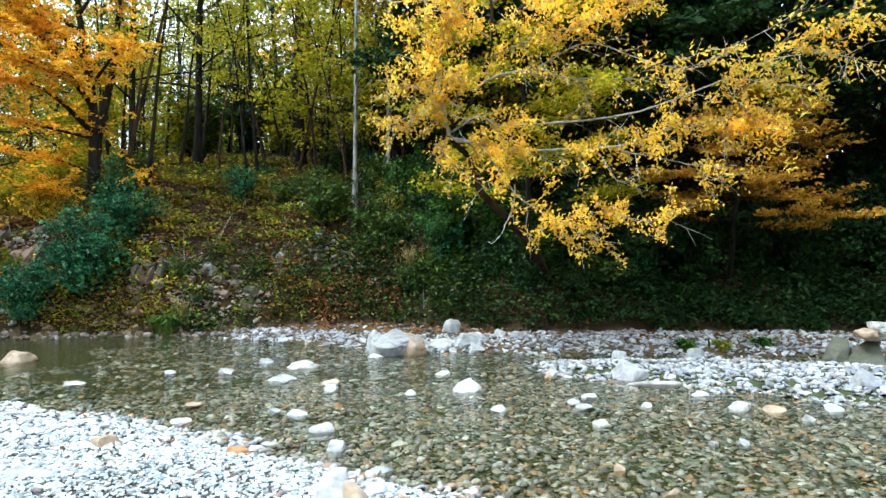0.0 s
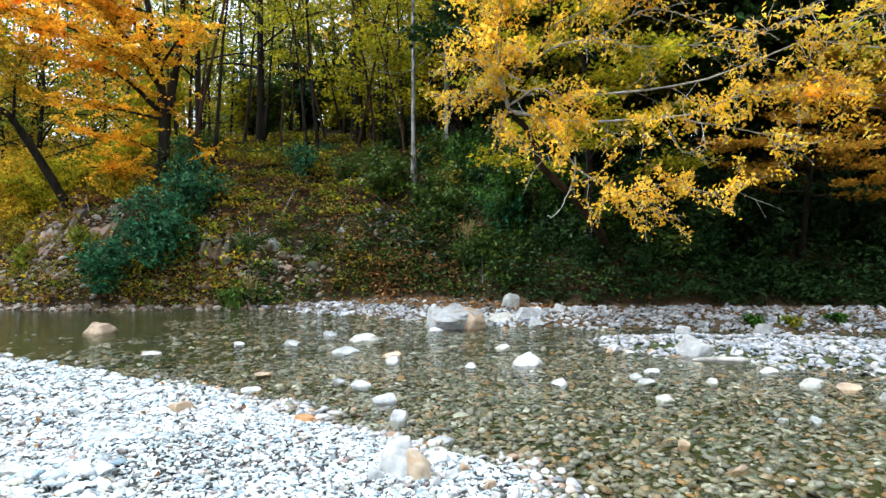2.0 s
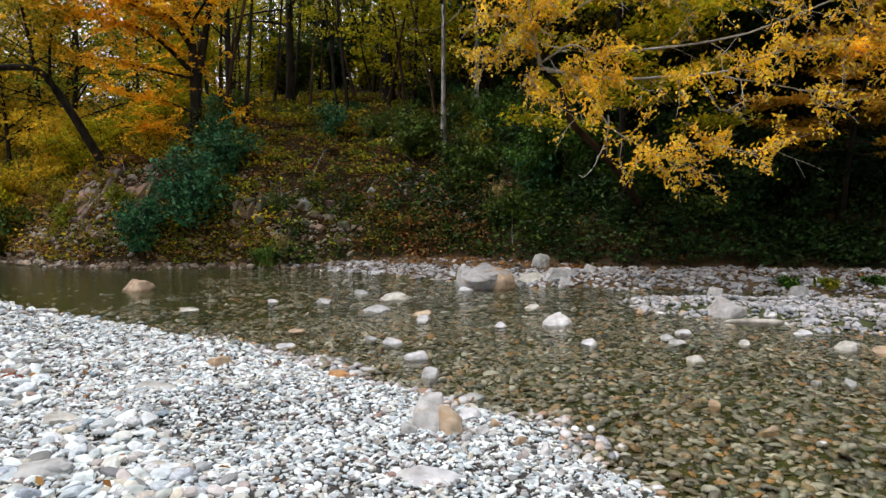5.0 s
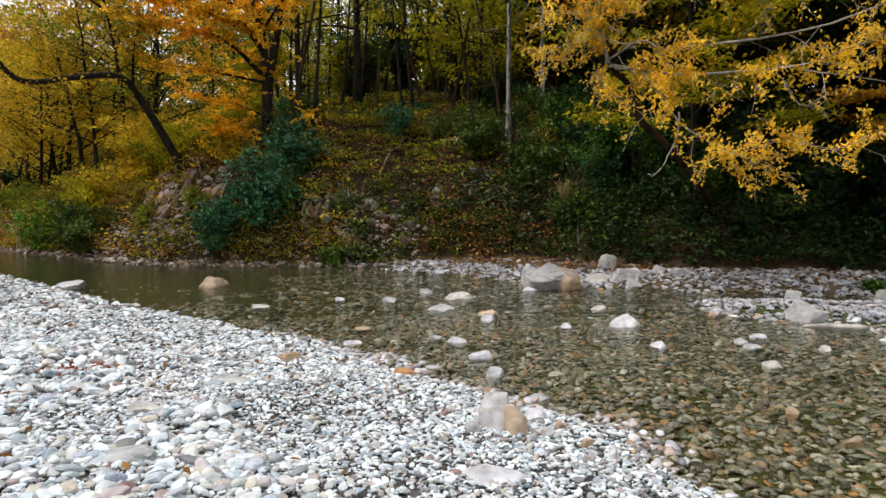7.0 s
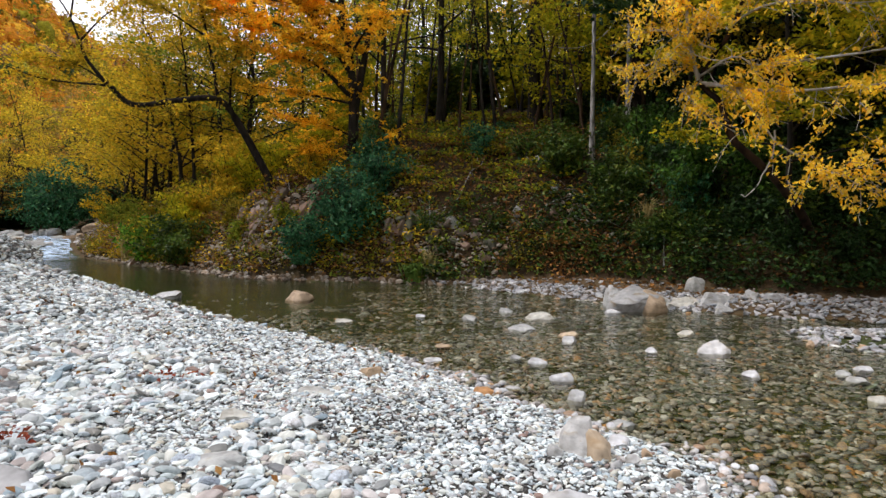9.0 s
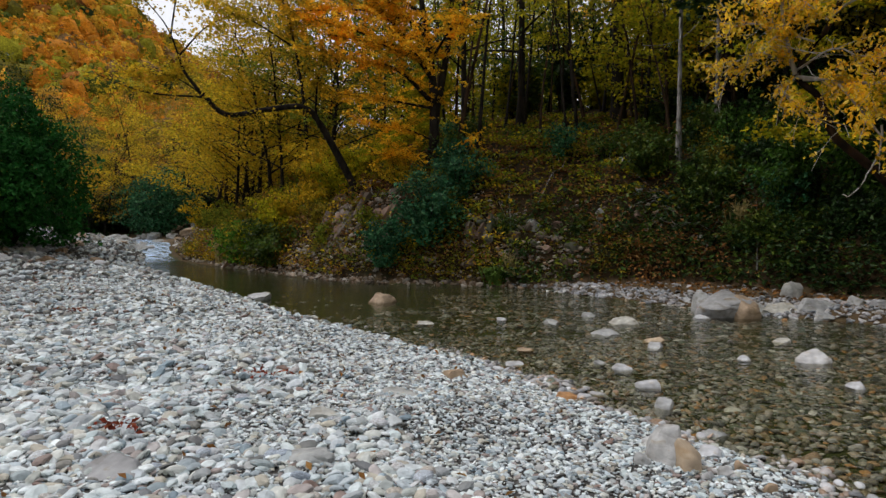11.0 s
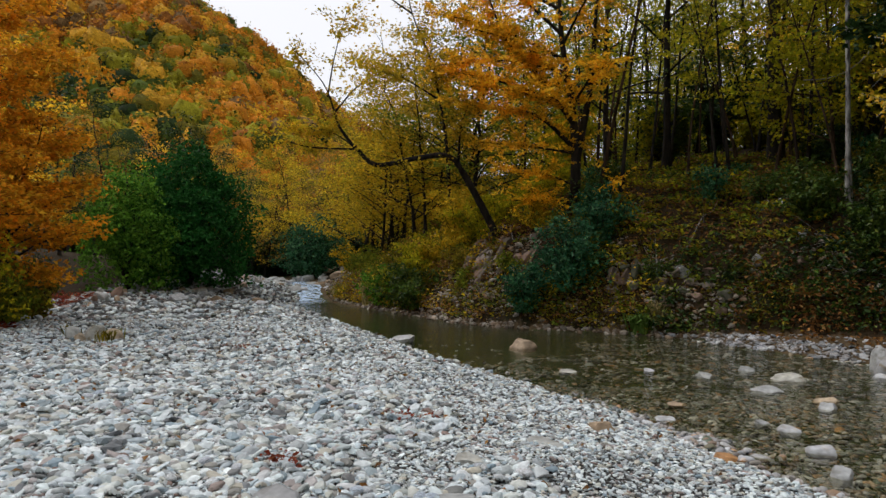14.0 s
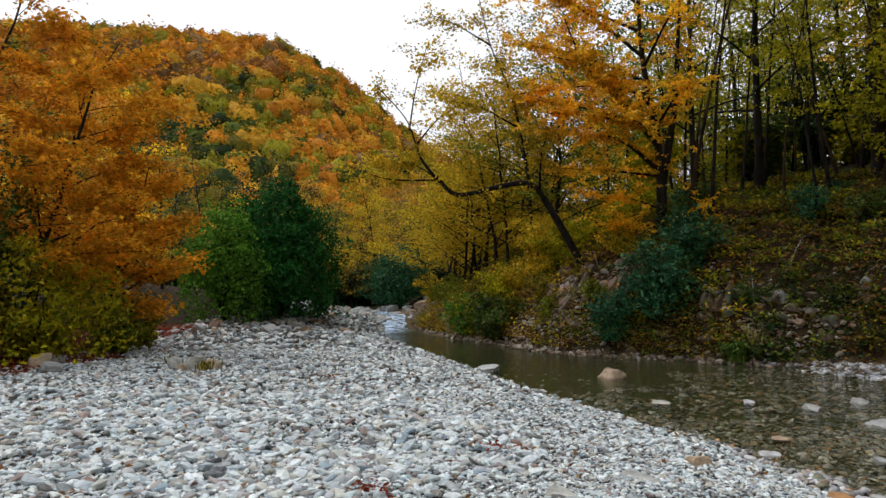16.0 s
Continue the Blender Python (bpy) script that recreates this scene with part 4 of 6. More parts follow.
bough([(3.15, 10.86, 4.48), (2.75, 10.83, 4.78), (1.97, 11.18, 5.18)], 0.028, 0.008, 8, 235)
bough([(3.4, 10.76, 5.42), (2.82, 10.8, 5.67), (2.04, 11.16, 6.22)], 0.028, 0.008, 9, 260)
bough([(5.92, 9.01, 3.58), (6.68, 8.51, 3.71), (6.96, 8.32, 3.59)], 0.014, 0.005, 8, 290)
bough([(2.8, 11.05, 3.83), (2.33, 11.06, 4.12), (2.02, 11.17, 4.07), (1.76, 11.22, 3.88)], 0.026, 0.007, 8, 186)
bough([(2.61, 10.91, 5.12), (2.1, 11.15, 5.7)], 0.024, 0.007, 9, 260)
bough([(3.42, 10.75, 5.5), (4.04, 10.13, 5.8), (4.81, 9.68, 5.85), (5.49, 9.28, 5.66)], 0.028, 0.008, 9, 235)
bough([(2.8, 11.0, 3.75), (2.55, 10.9, 3.35), (3.2, 10.6, 2.75)], 0.025, 0.007, 9, 170)
bough([(3.0, 10.95, 4.2), (2.2, 10.9, 4.5), (1.9, 10.9, 4.5)], 0.025, 0.007, 9, 260)
bough([(3.41, 10.76, 6.0), (4.4, 10.4, 6.5), (5.6, 10.0, 6.7), (6.8, 9.4, 6.6)], 0.03, 0.008, 7, 180)

# the layered orange tree in the hollow
rng = np.random.default_rng(43)
ox, oy = 9.0, 12.1
limbs, twigs = grow(rng, 3.9, 0.07, (-.4, -1.5), 0.30, 22, 0.66, -0.12, 7)
place_tree("layered_tree", tree_meshes(rng, limbs, twigs, BARK_DARK, AUTUMN_BROWN, 14000, 0.085, 0.10, 0.3), pose(ox, oy, ground_z(ox, oy) - .1),
           "small tree with layered orange-brown leaves")

# the dark-trunked golden tree on the spur
rng = np.random.default_rng(47)
mb = np.array([-5.05, 19.3, ground_z(-5.05, 19.3) - .15])
lines = [
    ([mb, (-5.0, 19.3, 4.7), (-5.1, 19.3, 6.4), (-5.4, 19.2, 8.6), (-5.5, 19.2, 11.5)], .2, .05),
    ([(-5.0, 19.3, 4.7), (-4.6, 19.4, 6.8), (-4.4, 19.4, 9.1), (-4.2, 19.3, 11.0)], .14, .03),
    ([(-5.0, 19.3, 5.8), (-5.9, 18.6, 7.2), (-6.7, 18.0, 8.2), (-7.2, 17.7, 9.6)], .10, .02),
    ([(-5.1, 19.3, 5.2), (-5.9, 18.5, 6.0), (-7.0, 17.8, 6.2), (-8.1, 17.1, 6.4)], .08, .015),
]
low_boughs = [
    ([(-5.0, 19.3, 4.0), (-5.7, 18.7, 4.3), (-6.4, 18.1, 4.3)], .04, .01),
    ([(-5.1, 19.3, 3.5), (-5.8, 18.6, 3.6), (-6.5, 18.1, 3.5)], .04, .01),
    ([(-5.0, 19.4, 3.2), (-4.0, 18.9, 3.9), (-3.1, 18.8, 4.4)], .035, .01),
    ([(-5.1, 19.3, 7.0), (-6.2, 18.0, 8.0), (-7.4, 17.2, 8.4)], .07, .015),
    ([(-5.1, 19.3, 6.4), (-4.2, 18.2, 7.0), (-3.6, 17.6, 7.1)], .06, .012),
    ([(-5.4, 19.2, 8.6), (-6.6, 18.4, 9.8), (-7.6, 17.8, 10.6)], .06, .012),
    ([(-5.4, 19.2, 8.2), (-4.4, 18.3, 9.2), (-3.6, 17.8, 9.8)], .06, .012),
    ([(-5.1, 19.3, 6.0), (-5.3, 18.2, 6.4), (-5.6, 17.3, 6.6)], .05, .012),
]
long_boughs = [
    ([(-5.1, 19.3, 6.4), (-7.0, 18.2, 7.1), (-8.8, 17.4, 7.5)], .06, .012),
    ([(-5.3, 19.2, 7.8), (-7.2, 18.4, 8.8), (-9.0, 17.6, 9.3)], .06, .012),
    ([(-5.1, 19.3, 5.0), (-6.4, 18.6, 5.2), (-7.6, 18.0, 5.3)], .05, .012),
    ([(-5.2, 19.2, 7.4), (-6.6, 18.0, 7.6), (-8.4, 16.9, 7.4)], .05, .012),
    ([(-5.5, 19.2, 9.4), (-7.4, 18.2, 10.4), (-9.3, 17.2, 10.9)], .05, .012),
    ([(-5.5, 19.2, 10.2), (-6.6, 18.2, 11.6), (-7.9, 17.5, 12.2)], .04, .012),
    ([(-5.1, 19.3, 6.2), (-6.2, 17.9, 6.6), (-7.5, 16.9, 6.7)], .05, .012),
]
dense = [0.5, 0.7, 1.2, 1.3, 1.6, 1.6, 0.3, 1.3, 1.1, 1.2, 1.0, 1.2, 1.3, 1.3, 1.2, 1.4, 1.3, 1.2, 1.4]
limbs, twigs = dress(rng, lines + low_boughs + long_boughs, dense, 10, 0.95, 0.02, 0.25)
rel = [([p - mb for p in pts], r) for pts, r in limbs]
place_tree("golden_tree", tree_meshes(rng, rel, [t - mb for t in twigs if t[:, 2].mean() > 3.2], BARK_DARK, GOLD, 33000, 0.096, 0.055, 0.4), Matrix.Translation(mb),
           "tree with a dark trunk and layered golden-orange leaves")

# the leaning tree with a crooked bough over the pool
rng = np.random.default_rng(53)
lb = np.array([-7.3, 19.1, ground_z(-7.3, 19.1) - .15])
lines = [
    ([lb, (-8.1, 18.4, 4.2), (-8.5, 17.8, 4.9), (-9.3, 17.0, 4.75), (-10.0, 16.1, 4.5), (-10.4, 15.6, 5.0)], .125, .06),
    ([(-10.4, 15.6, 4.95), (-10.7, 15.3, 5.5), (-10.8, 15.2, 5.9), (-11.0, 14.9, 6.7), (-11.7, 14.3, 7.7)], .055, .01),
    ([(-8.5, 17.8, 4.9), (-8.6, 17.6, 6.2), (-8.8, 17.2, 7.7), (-9.2, 16.8, 9.0), (-9.4, 16.5, 10.4)], .05, .01),
    ([(-10.0, 16.1, 4.5), (-10.9, 15.6, 5.3), (-11.5, 15.2, 5.5), (-12.4, 14.6, 5.4)], .03, .008),
]
thin_boughs = [
    ([(-8.7, 17.4, 6.6), (-9.6, 16.6, 7.2), (-10.2, 16.1, 7.3)], .03, .008),
    ([(-10.4, 15.6, 4.9), (-11.4, 14.7, 4.9), (-12.1, 13.8, 5.2)], .035, .01),
    ([(-10.8, 15.2, 5.9), (-10.2, 15.4, 6.6), (-9.6, 15.5, 6.9)], .03, .008),
    ([(-10.9, 15.0, 6.3), (-10.6, 14.9, 7.4), (-10.2, 14.9, 8.6)], .03, .008),
    ([(-9.2, 16.8, 9.0), (-10.0, 16.2, 9.6), (-10.6, 15.8, 9.9)], .03, .008),
    ([(-8.3, 18.1, 4.6), (-8.0, 17.6, 5.6), (-7.6, 17.2, 6.2)], .05, .01),
]
dense = [0.2, 0.5, 0.9, 1.0, 1.3, 0.8, 0.5, 0.5, 0.7, 1.4]
limbs, twigs = dress(rng, lines + thin_boughs, dense, 8, 0.7, 0.1, 0.35)
rel = [([p - lb for p in pts], r) for pts, r in limbs]
place_tree("crooked_tree", tree_meshes(rng, rel, [t - lb for t in twigs if t[:, 2].mean() > 4.2], BARK_DARK, AMBER, 7500, 0.10, 0.12, 0.6), Matrix.Translation(lb),
           "dark leaning tree with a crooked bough and thin yellowing leaves")

# two pale straight trunks on the bank
for seed, x, y, r, label in ((61, 1.77, 17.51, .06, "tall tree with a straight grey-white trunk"), (62, 2.79, 18.42, .06, "tall tree with a slim pale trunk")):
    rng = np.random.default_rng(seed)
    limbs, twigs = grow(rng, 15, r, (0.3, 0.2), 0.55, 14, 0.22, 0.6, 4, 0.004)
    ob = place_tree("pale_trunk_tree", tree_meshes(rng, limbs, twigs, BARK_PALE, LIME, 2500, 0.13, 0.25, 0.5, 8), pose(x, y, ground_z(x, y) - .1), label)
    if seed == 62:
        arc = smooth_line([(0.95, 18.7, 6.3), (1.46, 18.84, 6.31), (1.89, 18.97, 6.46), (2.28, 19.09, 6.76), (2.57, 19.18, 7.16), (2.74, 19.24, 7.54), (2.94, 19.32, 8.14)]) - np.array(ob.matrix_basis.translation)
        part("bough", mesh_of("bough", *tubes([(arc, np.linspace(.014, .03, len(arc)))], 6), BARK_WHITE, smooth=True), ob, "bare pale bough that arches down")

# the wood behind: a few kinds of tree, each placed many times
kinds = []
for i, (leaf, bark, H, n, bare, limb_n) in enumerate([(LIME, BARK_DARK, 13, 2300, .16, 20), (OLIVE, BARK_DARK, 14, 2300, .2, 20), (GREEN, BARK_DARK, 12, 2400, .15, 20), (LIME, BARK_BROWN, 8, 2100, .1, 20),
                                                      (GREEN, BARK_BROWN, 14, 2300, .2, 20), (GOLD, BARK_DARK, 11, 2200, .18, 18), (SHADE_GREEN, BARK_DARK, 12, 3000, .08, 22), (DUN, BARK_DARK, 10, 2600, .14, 22), (WEEDY, BARK_DARK, 12, 4200, .1, 26), (AMBER, BARK_DARK, 11, 3800, .1, 24)]):
    rng = np.random.default_rng(200 + i)
    limbs, twigs = grow(rng, H, 0.009 * H, rng.normal(0, 0.9 if i < 7 else 1.6, 2), bare, limb_n, 0.27 if i < 7 else 0.33, 0.8, 4, 0.035 if i < 7 else 0.06)
    kinds.append(tree_meshes(rng, limbs, twigs, bark, leaf, int(n * (1.4 if i < 7 else 1.2)), 0.165, 0.3, 0.55, 4, slim=True))
WOOD_LABEL = ["slender forest tree with yellow-green leaves", "forest tree with dull olive leaves", "forest tree with green leaves", "young tree with yellowing leaves",
              "tall forest tree with green leaves", "forest tree with golden leaves", "dense dark green forest tree", "slender tree with dun orange leaves", "dense tree with olive-green leaves", "dense tree with amber leaves"]
rng = np.random.default_rng(77)
placed = []
first = {}
tries = 0
while len(placed) < 190 and tries < 12000:
    tries += 1
    r, a = rng.uniform(15, 62), radians(rng.uniform(-58, 27))
    x, y = -math.sin(a) * r, math.cos(a) * r
    s = float(side(np.array([x]), np.array([y]), BANK_TOE)[0])
    if s < (4.6 if x < 4 else 2.2) or any((x - px) ** 2 + (y - py) ** 2 < (1.1 + r * 0.022) ** 2 for px, py in placed):
        continue
    placed.append((x, y))
    right = x > 4
    k = int(rng.choice(7, p=[.05, .1, .25, .05, .15, .03, .37] if right else [.3, .12, .14, .32, .06, .06, 0]))
    m = pose(x, y, ground_z(x, y) - .15, rng.normal(0, 2), rng.normal(0, 2), rng.uniform(0, 360))
    sc = rng.uniform(0.75, 1.2)
    if a > radians(21):
        sc = min(sc, (r * math.tan(radians(17 + 4 * (radians(27) - a) / radians(6))) + 1.5 - m.translation.z) / 13)
    if k not in first:
        first[k] = place_tree("forest_tree", kinds[k], m, WOOD_LABEL[k], "trees of the wood")
        first[k].scale = (sc, sc, sc)
    else:
        copy_thing(first[k], m).scale = (sc, sc, sc)

# thin saplings, mostly bare poles, at the front of the wood
poles = []
for i, (bark, leaf) in enumerate(((BARK_DARK, LIME), (BARK_BROWN, LIME), (BARK_RED, OLIVE))):
    rng = np.random.default_rng(230 + i)
    limbs, twigs = grow(rng, 8.5, 0.05, rng.normal(0, 0.7, 2), 0.32, 12, 0.16, 0.5, 3, 0.02, True)
    poles.append(tree_meshes(rng, limbs, twigs, bark, leaf, 650, 0.10, 0.12, 0.4, 5, slim=True))
rng = np.random.default_rng(233)
first_pole, poles_at = {}, []
while len(poles_at) < 70:
    r, a = rng.uniform(16.5, 30), radians(rng.uniform(-20, 15))
    x, y = -math.sin(a) * r, math.cos(a) * r
    if side(np.array([x]), np.array([y]), BANK_TOE)[0] < 3.6 or any((x - px) ** 2 + (y - py) ** 2 < 0.4 for px, py in poles_at):
        continue
    poles_at.append((x, y))
    k = int(rng.choice(3, p=[.5, .35, .15]))
    m = pose(x, y, ground_z(x, y) - .1, rng.normal(0, 4), rng.normal(0, 5), rng.uniform(0, 360))
    if k not in first_pole:
        first_pole[k] = place_tree("sapling", poles[k], m, ("thin dark sapling with sparse yellow-green leaves", "thin brown sapling with sparse yellow-green leaves", "thin red-brown sapling with sparse olive leaves")[k], "saplings in the wood")
    else:
        sc = rng.uniform(0.75, 1.25)
        copy_thing(first_pole[k], m).scale = (sc, sc, sc)

# tall trees added for shade, whose unseen crowns reach high over the water's edge
rng = np.random.default_rng(260)
limbs, twigs = grow(rng, 18, 0.2, (-.3, 0.3), 0.5, 22, 0.3, 0.3, 5)
tall = tree_meshes(rng, limbs, twigs, BARK_DARK, SHADE_GREEN, 11000, 0.26, 0.45, 0.5, 6, slim=True)
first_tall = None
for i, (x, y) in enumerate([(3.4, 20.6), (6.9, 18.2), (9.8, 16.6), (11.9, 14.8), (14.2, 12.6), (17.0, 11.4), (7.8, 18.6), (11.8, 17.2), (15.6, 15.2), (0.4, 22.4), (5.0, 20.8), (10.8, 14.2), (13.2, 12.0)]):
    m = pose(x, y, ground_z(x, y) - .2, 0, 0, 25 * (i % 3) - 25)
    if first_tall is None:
        first_tall = place_tree("shade_tree", tall, m, "added tall tree with an unseen dark crown shading the bank", "tall trees on the bank")
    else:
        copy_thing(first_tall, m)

# dark understorey trees added to overhang and shade the hollow behind the beach
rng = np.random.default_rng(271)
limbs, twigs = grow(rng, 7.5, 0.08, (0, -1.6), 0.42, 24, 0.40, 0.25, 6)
under_tree = tree_meshes(rng, limbs, twigs, BARK_DARK, SHADE_GREEN, 8500, 0.2, 0.22, 0.4, 5)
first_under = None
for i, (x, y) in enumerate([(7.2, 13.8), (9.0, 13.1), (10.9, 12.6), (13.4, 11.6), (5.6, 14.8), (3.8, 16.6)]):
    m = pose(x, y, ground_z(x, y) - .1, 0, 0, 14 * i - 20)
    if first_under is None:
        first_under = place_tree("understorey_tree", under_tree, m, "small dark green tree added to shade the hollow in the bank", "understorey trees")
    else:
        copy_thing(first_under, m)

# a light yellow-green tree behind the yellow one
rng = np.random.default_rng(277)
limbs, twigs = grow(rng, 7.0, 0.07, (-0.3, -0.9), 0.2, 28, 0.46, 0.3, 7)
place_tree("hazel_tree", tree_meshes(rng, limbs, twigs, BARK_DARK, LIME, 15000, 0.105, 0.14, 0.35, 5), pose(4.9, 12.9, ground_z(4.9, 12.9) - .1), "slender tree with layered yellow-green leaves on the bank")

# trees across the valley, upstream
BEND = [(28.3, 27, 8.8, 0), (31.3, 29, 8.0, 8), (30, 31, 9.0, 1), (32.8, 34, 9.2, 8), (38.5, 44, 9, 1), (26.5, 30, 10, 1), (35, 48, 9, 7), (40.5, 50, 9, 8), (24, 27, 10, 8),
        (42, 42, 6, 7), (31, 40, 8, 8), (44, 48, 8, 1), (47, 44, 9, 6), (50, 42, 8, 6), (53, 38, 8, 1), (56, 34, 8, 6), (60, 32, 9, 5), (64, 30, 9, 1)]
FAR_VALLEY = [(30, 34, 8, 9), (32.2, 38, 7.5, 8), (29.4, 44, 11, 0), (33.2, 52, 11, 1), (34.4, 58, 10, 7), (36.6, 56, 10, 7), (37.8, 62, 11, 1), (39.4, 58, 10, 9), (41.4, 60, 10, 7),
              (43, 56, 9, 8), (45.2, 60, 10, 1), (47.6, 58, 10, 5), (50.2, 56, 10, 1), (52.8, 54, 10, 7), (55.4, 52, 10, 1), (58, 50, 10, 5), (61, 48, 10, 1), (64.4, 46, 10, 5)]
HAZE_VALLEY = [(67.6, 44, 10, 1), (35.6, 66, 11, 7), (40.2, 68, 11, 1), (44.2, 68, 11, 9), (48.6, 66, 11, 5), (53.6, 64, 11, 1), (59.4, 62, 11, 7), (66, 58, 11, 1), (27.4, 26, 8.6, 0),
               (29.3, 28.5, 8.4, 8), (25.2, 25, 8.8, 1), (30.8, 30.5, 8.0, 8), (28.2, 32, 9.6, 9), (23.4, 24.5, 9.0, 8), (31.8, 33, 8.4, 0)]
WOOD_BACK = [(41, 43, 7.5, 8), (43.6, 40, 7, 1), (49, 37, 8, 6), (46, 39, 7.5, 6), (20, 40, 12, 8), (22.5, 44, 12, 8), (17, 38, 13, 8), (24.6, 46, 11, 8), (14, 42, 14, 8),
             (11, 40, 14, 8), (8, 44, 14, 8), (5, 41, 14, 8), (1, 44, 14, 8), (19, 34, 11, 9), (12.5, 36, 12, 8)]
for i, (yaw, r, H, k) in enumerate(BEND + FAR_VALLEY + HAZE_VALLEY + WOOD_BACK):
    x, y = -math.sin(radians(yaw)) * r, math.cos(radians(yaw)) * r
    m = pose(x, y, ground_z(x, y) - .15, 5 * math.sin(i * 2.1), 6 * math.sin(i * 1.3), 67 * i)
    k = 9 if yaw > 26 and (k == 0 or (k == 8 and i % 2)) else k
    sc = H / (13, 14, 12, 10, 14, 11, 12, 10, 12, 11)[k]
    if k not in first:
        first[k] = place_tree("valley_tree", kinds[k], m, WOOD_LABEL[k], "trees across the valley")
        first[k].scale = (sc * 1.15, sc * 1.15, sc)
    else:
        copy_thing(first[k], m).scale = (sc * 1.15, sc * 1.15, sc)


# ---- bushes ----
def bush_meshes(seed, w, h, leaf, n, size, lobes=9, stems=9, level=0.35, shell=0):
    """A bush: stems that arch out from the ground, side twigs on them, and leaves round the twigs."""
    rng = np.random.default_rng(seed)
    limbs, twigs = [], []
    for i in range(lobes * 2):
        az, out = 2.4 * i + rng.uniform(-0.4, 0.4), w * 0.5 * rng.uniform(0.25, 1.0)
        top = h * rng.uniform(0.55, 1.0) * (1.08 - 0.45 * (2 * out / w) ** 2)
        t = np.linspace(0, 1, 6)
        pl = np.stack([math.cos(az) * out * t ** 1.3, math.sin(az) * out * t ** 1.3, -0.1 + (top + 0.1) * (1.25 * t - 0.25 * t * t)], 1) + rng.normal(0, 0.03 * h, (6, 3)) * t[:, None]
        limbs.append((pl, 0.016 * h ** 0.5 * (1 - 0.75 * t)))
        for j in range(7):
            q = rng.uniform(0.12, 1.0)
            b = np.array([np.interp(q, t, pl[:, c]) for c in range(3)])
            a2, l2 = rng.uniform(0, 6.28), 0.2 * w * rng.uniform(0.5, 1.2)
            u = np.linspace(0, 1, 3)[:, None]
            tw = b + l2 * u * np.array([math.cos(a2), math.sin(a2), rng.uniform(-0.25, 0.5)])
            tw[:, 2] = np.maximum(tw[:, 2], 0.05)
            if j < 2:
                limbs.append((tw, 0.006 * (1 - 0.5 * u[:, 0])))
            twigs.append(tw)
    pos = leaves_on(rng, twigs, n, 0.07 * min(w, h) ** 0.6, 0.8)
    pos[:, 2] = np.abs(pos[:, 2]) + 0.02
    if shell:
        d = rng.normal(0, 1, (shell, 3))
        d[:, 2] = d[:, 2] * 0.9 + 0.15
        d /= np.linalg.norm(d, axis=1, keepdims=True)
        k = rng.uniform(0, 9, 3)
        lump = np.array([1 + 0.34 * noise.noise(Vector(q * 2.1 + k)) + 0.36 * noise.noise(Vector(q * 5.2 + k)) for q in d])
        sh = d * (lump * (1 - np.abs(rng.normal(0, 0.14, shell))))[:, None] * np.array([w * 0.5, w * 0.5, h * 0.6]) + np.array([0, 0, h * 0.4])
        sh[:, :2] *= (1.0 - 0.35 * np.clip(sh[:, 2] / h, 0, 1) ** 2)[:, None]
        pos = np.concatenate([pos, sh[sh[:, 2] > 0.0]])
    out = pos - np.array([0, 0, h * 0.35])
    out /= np.linalg.norm(out, axis=1, keepdims=True)
    out = out + rng.normal(0, 0.45, out.shape)
    return mesh_of("wood", *tubes(limbs, 4), BARK_DARK, smooth=True), mesh_of("foliage", *leaf_quads(pos, rng, size, level + 0.15, out=out + [0, 0, 0.4]), leaf)


def bush(name, seed, x, y, w, h, leaf, n, size, label, group="", lobes=9, z=None, shell=0):
    st, fo = bush_meshes(seed, w, h, leaf, n, size, lobes, shell=shell)
    ob = empty(name, pose(x, y, ground_z(x, y) - 0.03 if z is None else z), label, "bush", group)
    part("wood", st, ob)
    part("foliage", fo, ob)
    return ob


bush("broadleaf_bush", 301, -4.5, 16.5, 2.1, 1.9, TEAL, 3600, 0.105, "blue-green broadleaf bush at the foot of the bank", lobes=11, shell=1000)
bush("broadleaf_bush", 315, -3.9, 17.4, 1.7, 1.8, TEAL, 2600, 0.105, "blue-green broadleaf bush below the golden tree", lobes=9)
bush("round_bush", 302, -21.6, 20.2, 5.5, 5.7, BUSH_DARK, 7000, 0.18, "large dense dark green bush at the edge of the gravel", lobes=14, shell=13000)
bush("light_bush", 303, -21.2, 16.9, 3.6, 4.7, BUSH_GREEN, 4000, 0.15, "light green bush beside a larger dark one", lobes=10, shell=5000)
bush("far_bush", 304, -24.0, 31.9, 4.2, 3.8, TEAL, 2500, 0.17, "low blue-green bush upstream", lobes=10, shell=3400)
bush("tawny_bush", 313, -19.6, 29.2, 2.2, 1.6, AMBER, 1400, 0.12, "tawny yellow bush on the tip of the spur", lobes=8)
bush("bank_bush", 305, -10.4, 19.2, 3.0, 1.6, GREEN, 4200, 0.13, "dark green bush on the spur above the pool", lobes=9)
bush("bank_bush", 314, -12.4, 20.8, 2.6, 1.4, BUSH_GREEN, 3000, 0.13, "green bush hanging over the waterline", lobes=9)
bush("yellow_bush", 306, -9.3, 20.4, 3.2, 2.2, AMBER, 3600, 0.12, "amber and yellow bush on the spur", lobes=8)
bush("yellow_bush", 308, -8.2, 19.7, 2.3, 1.6, LIME, 2400, 0.11, "yellow-green bush under the leaning tree", lobes=8)
bush("yellow_bush", 309, -10.6, 19.9, 2.6, 1.7, LIME, 2600, 0.11, "olive bush with yellow leaves on the spur", lobes=8)
bush("yellow_bush", 310, -12.0, 20.7, 2.4, 1.4, WEEDY, 2200, 0.11, "low olive bush near the end of the spur", lobes=8)
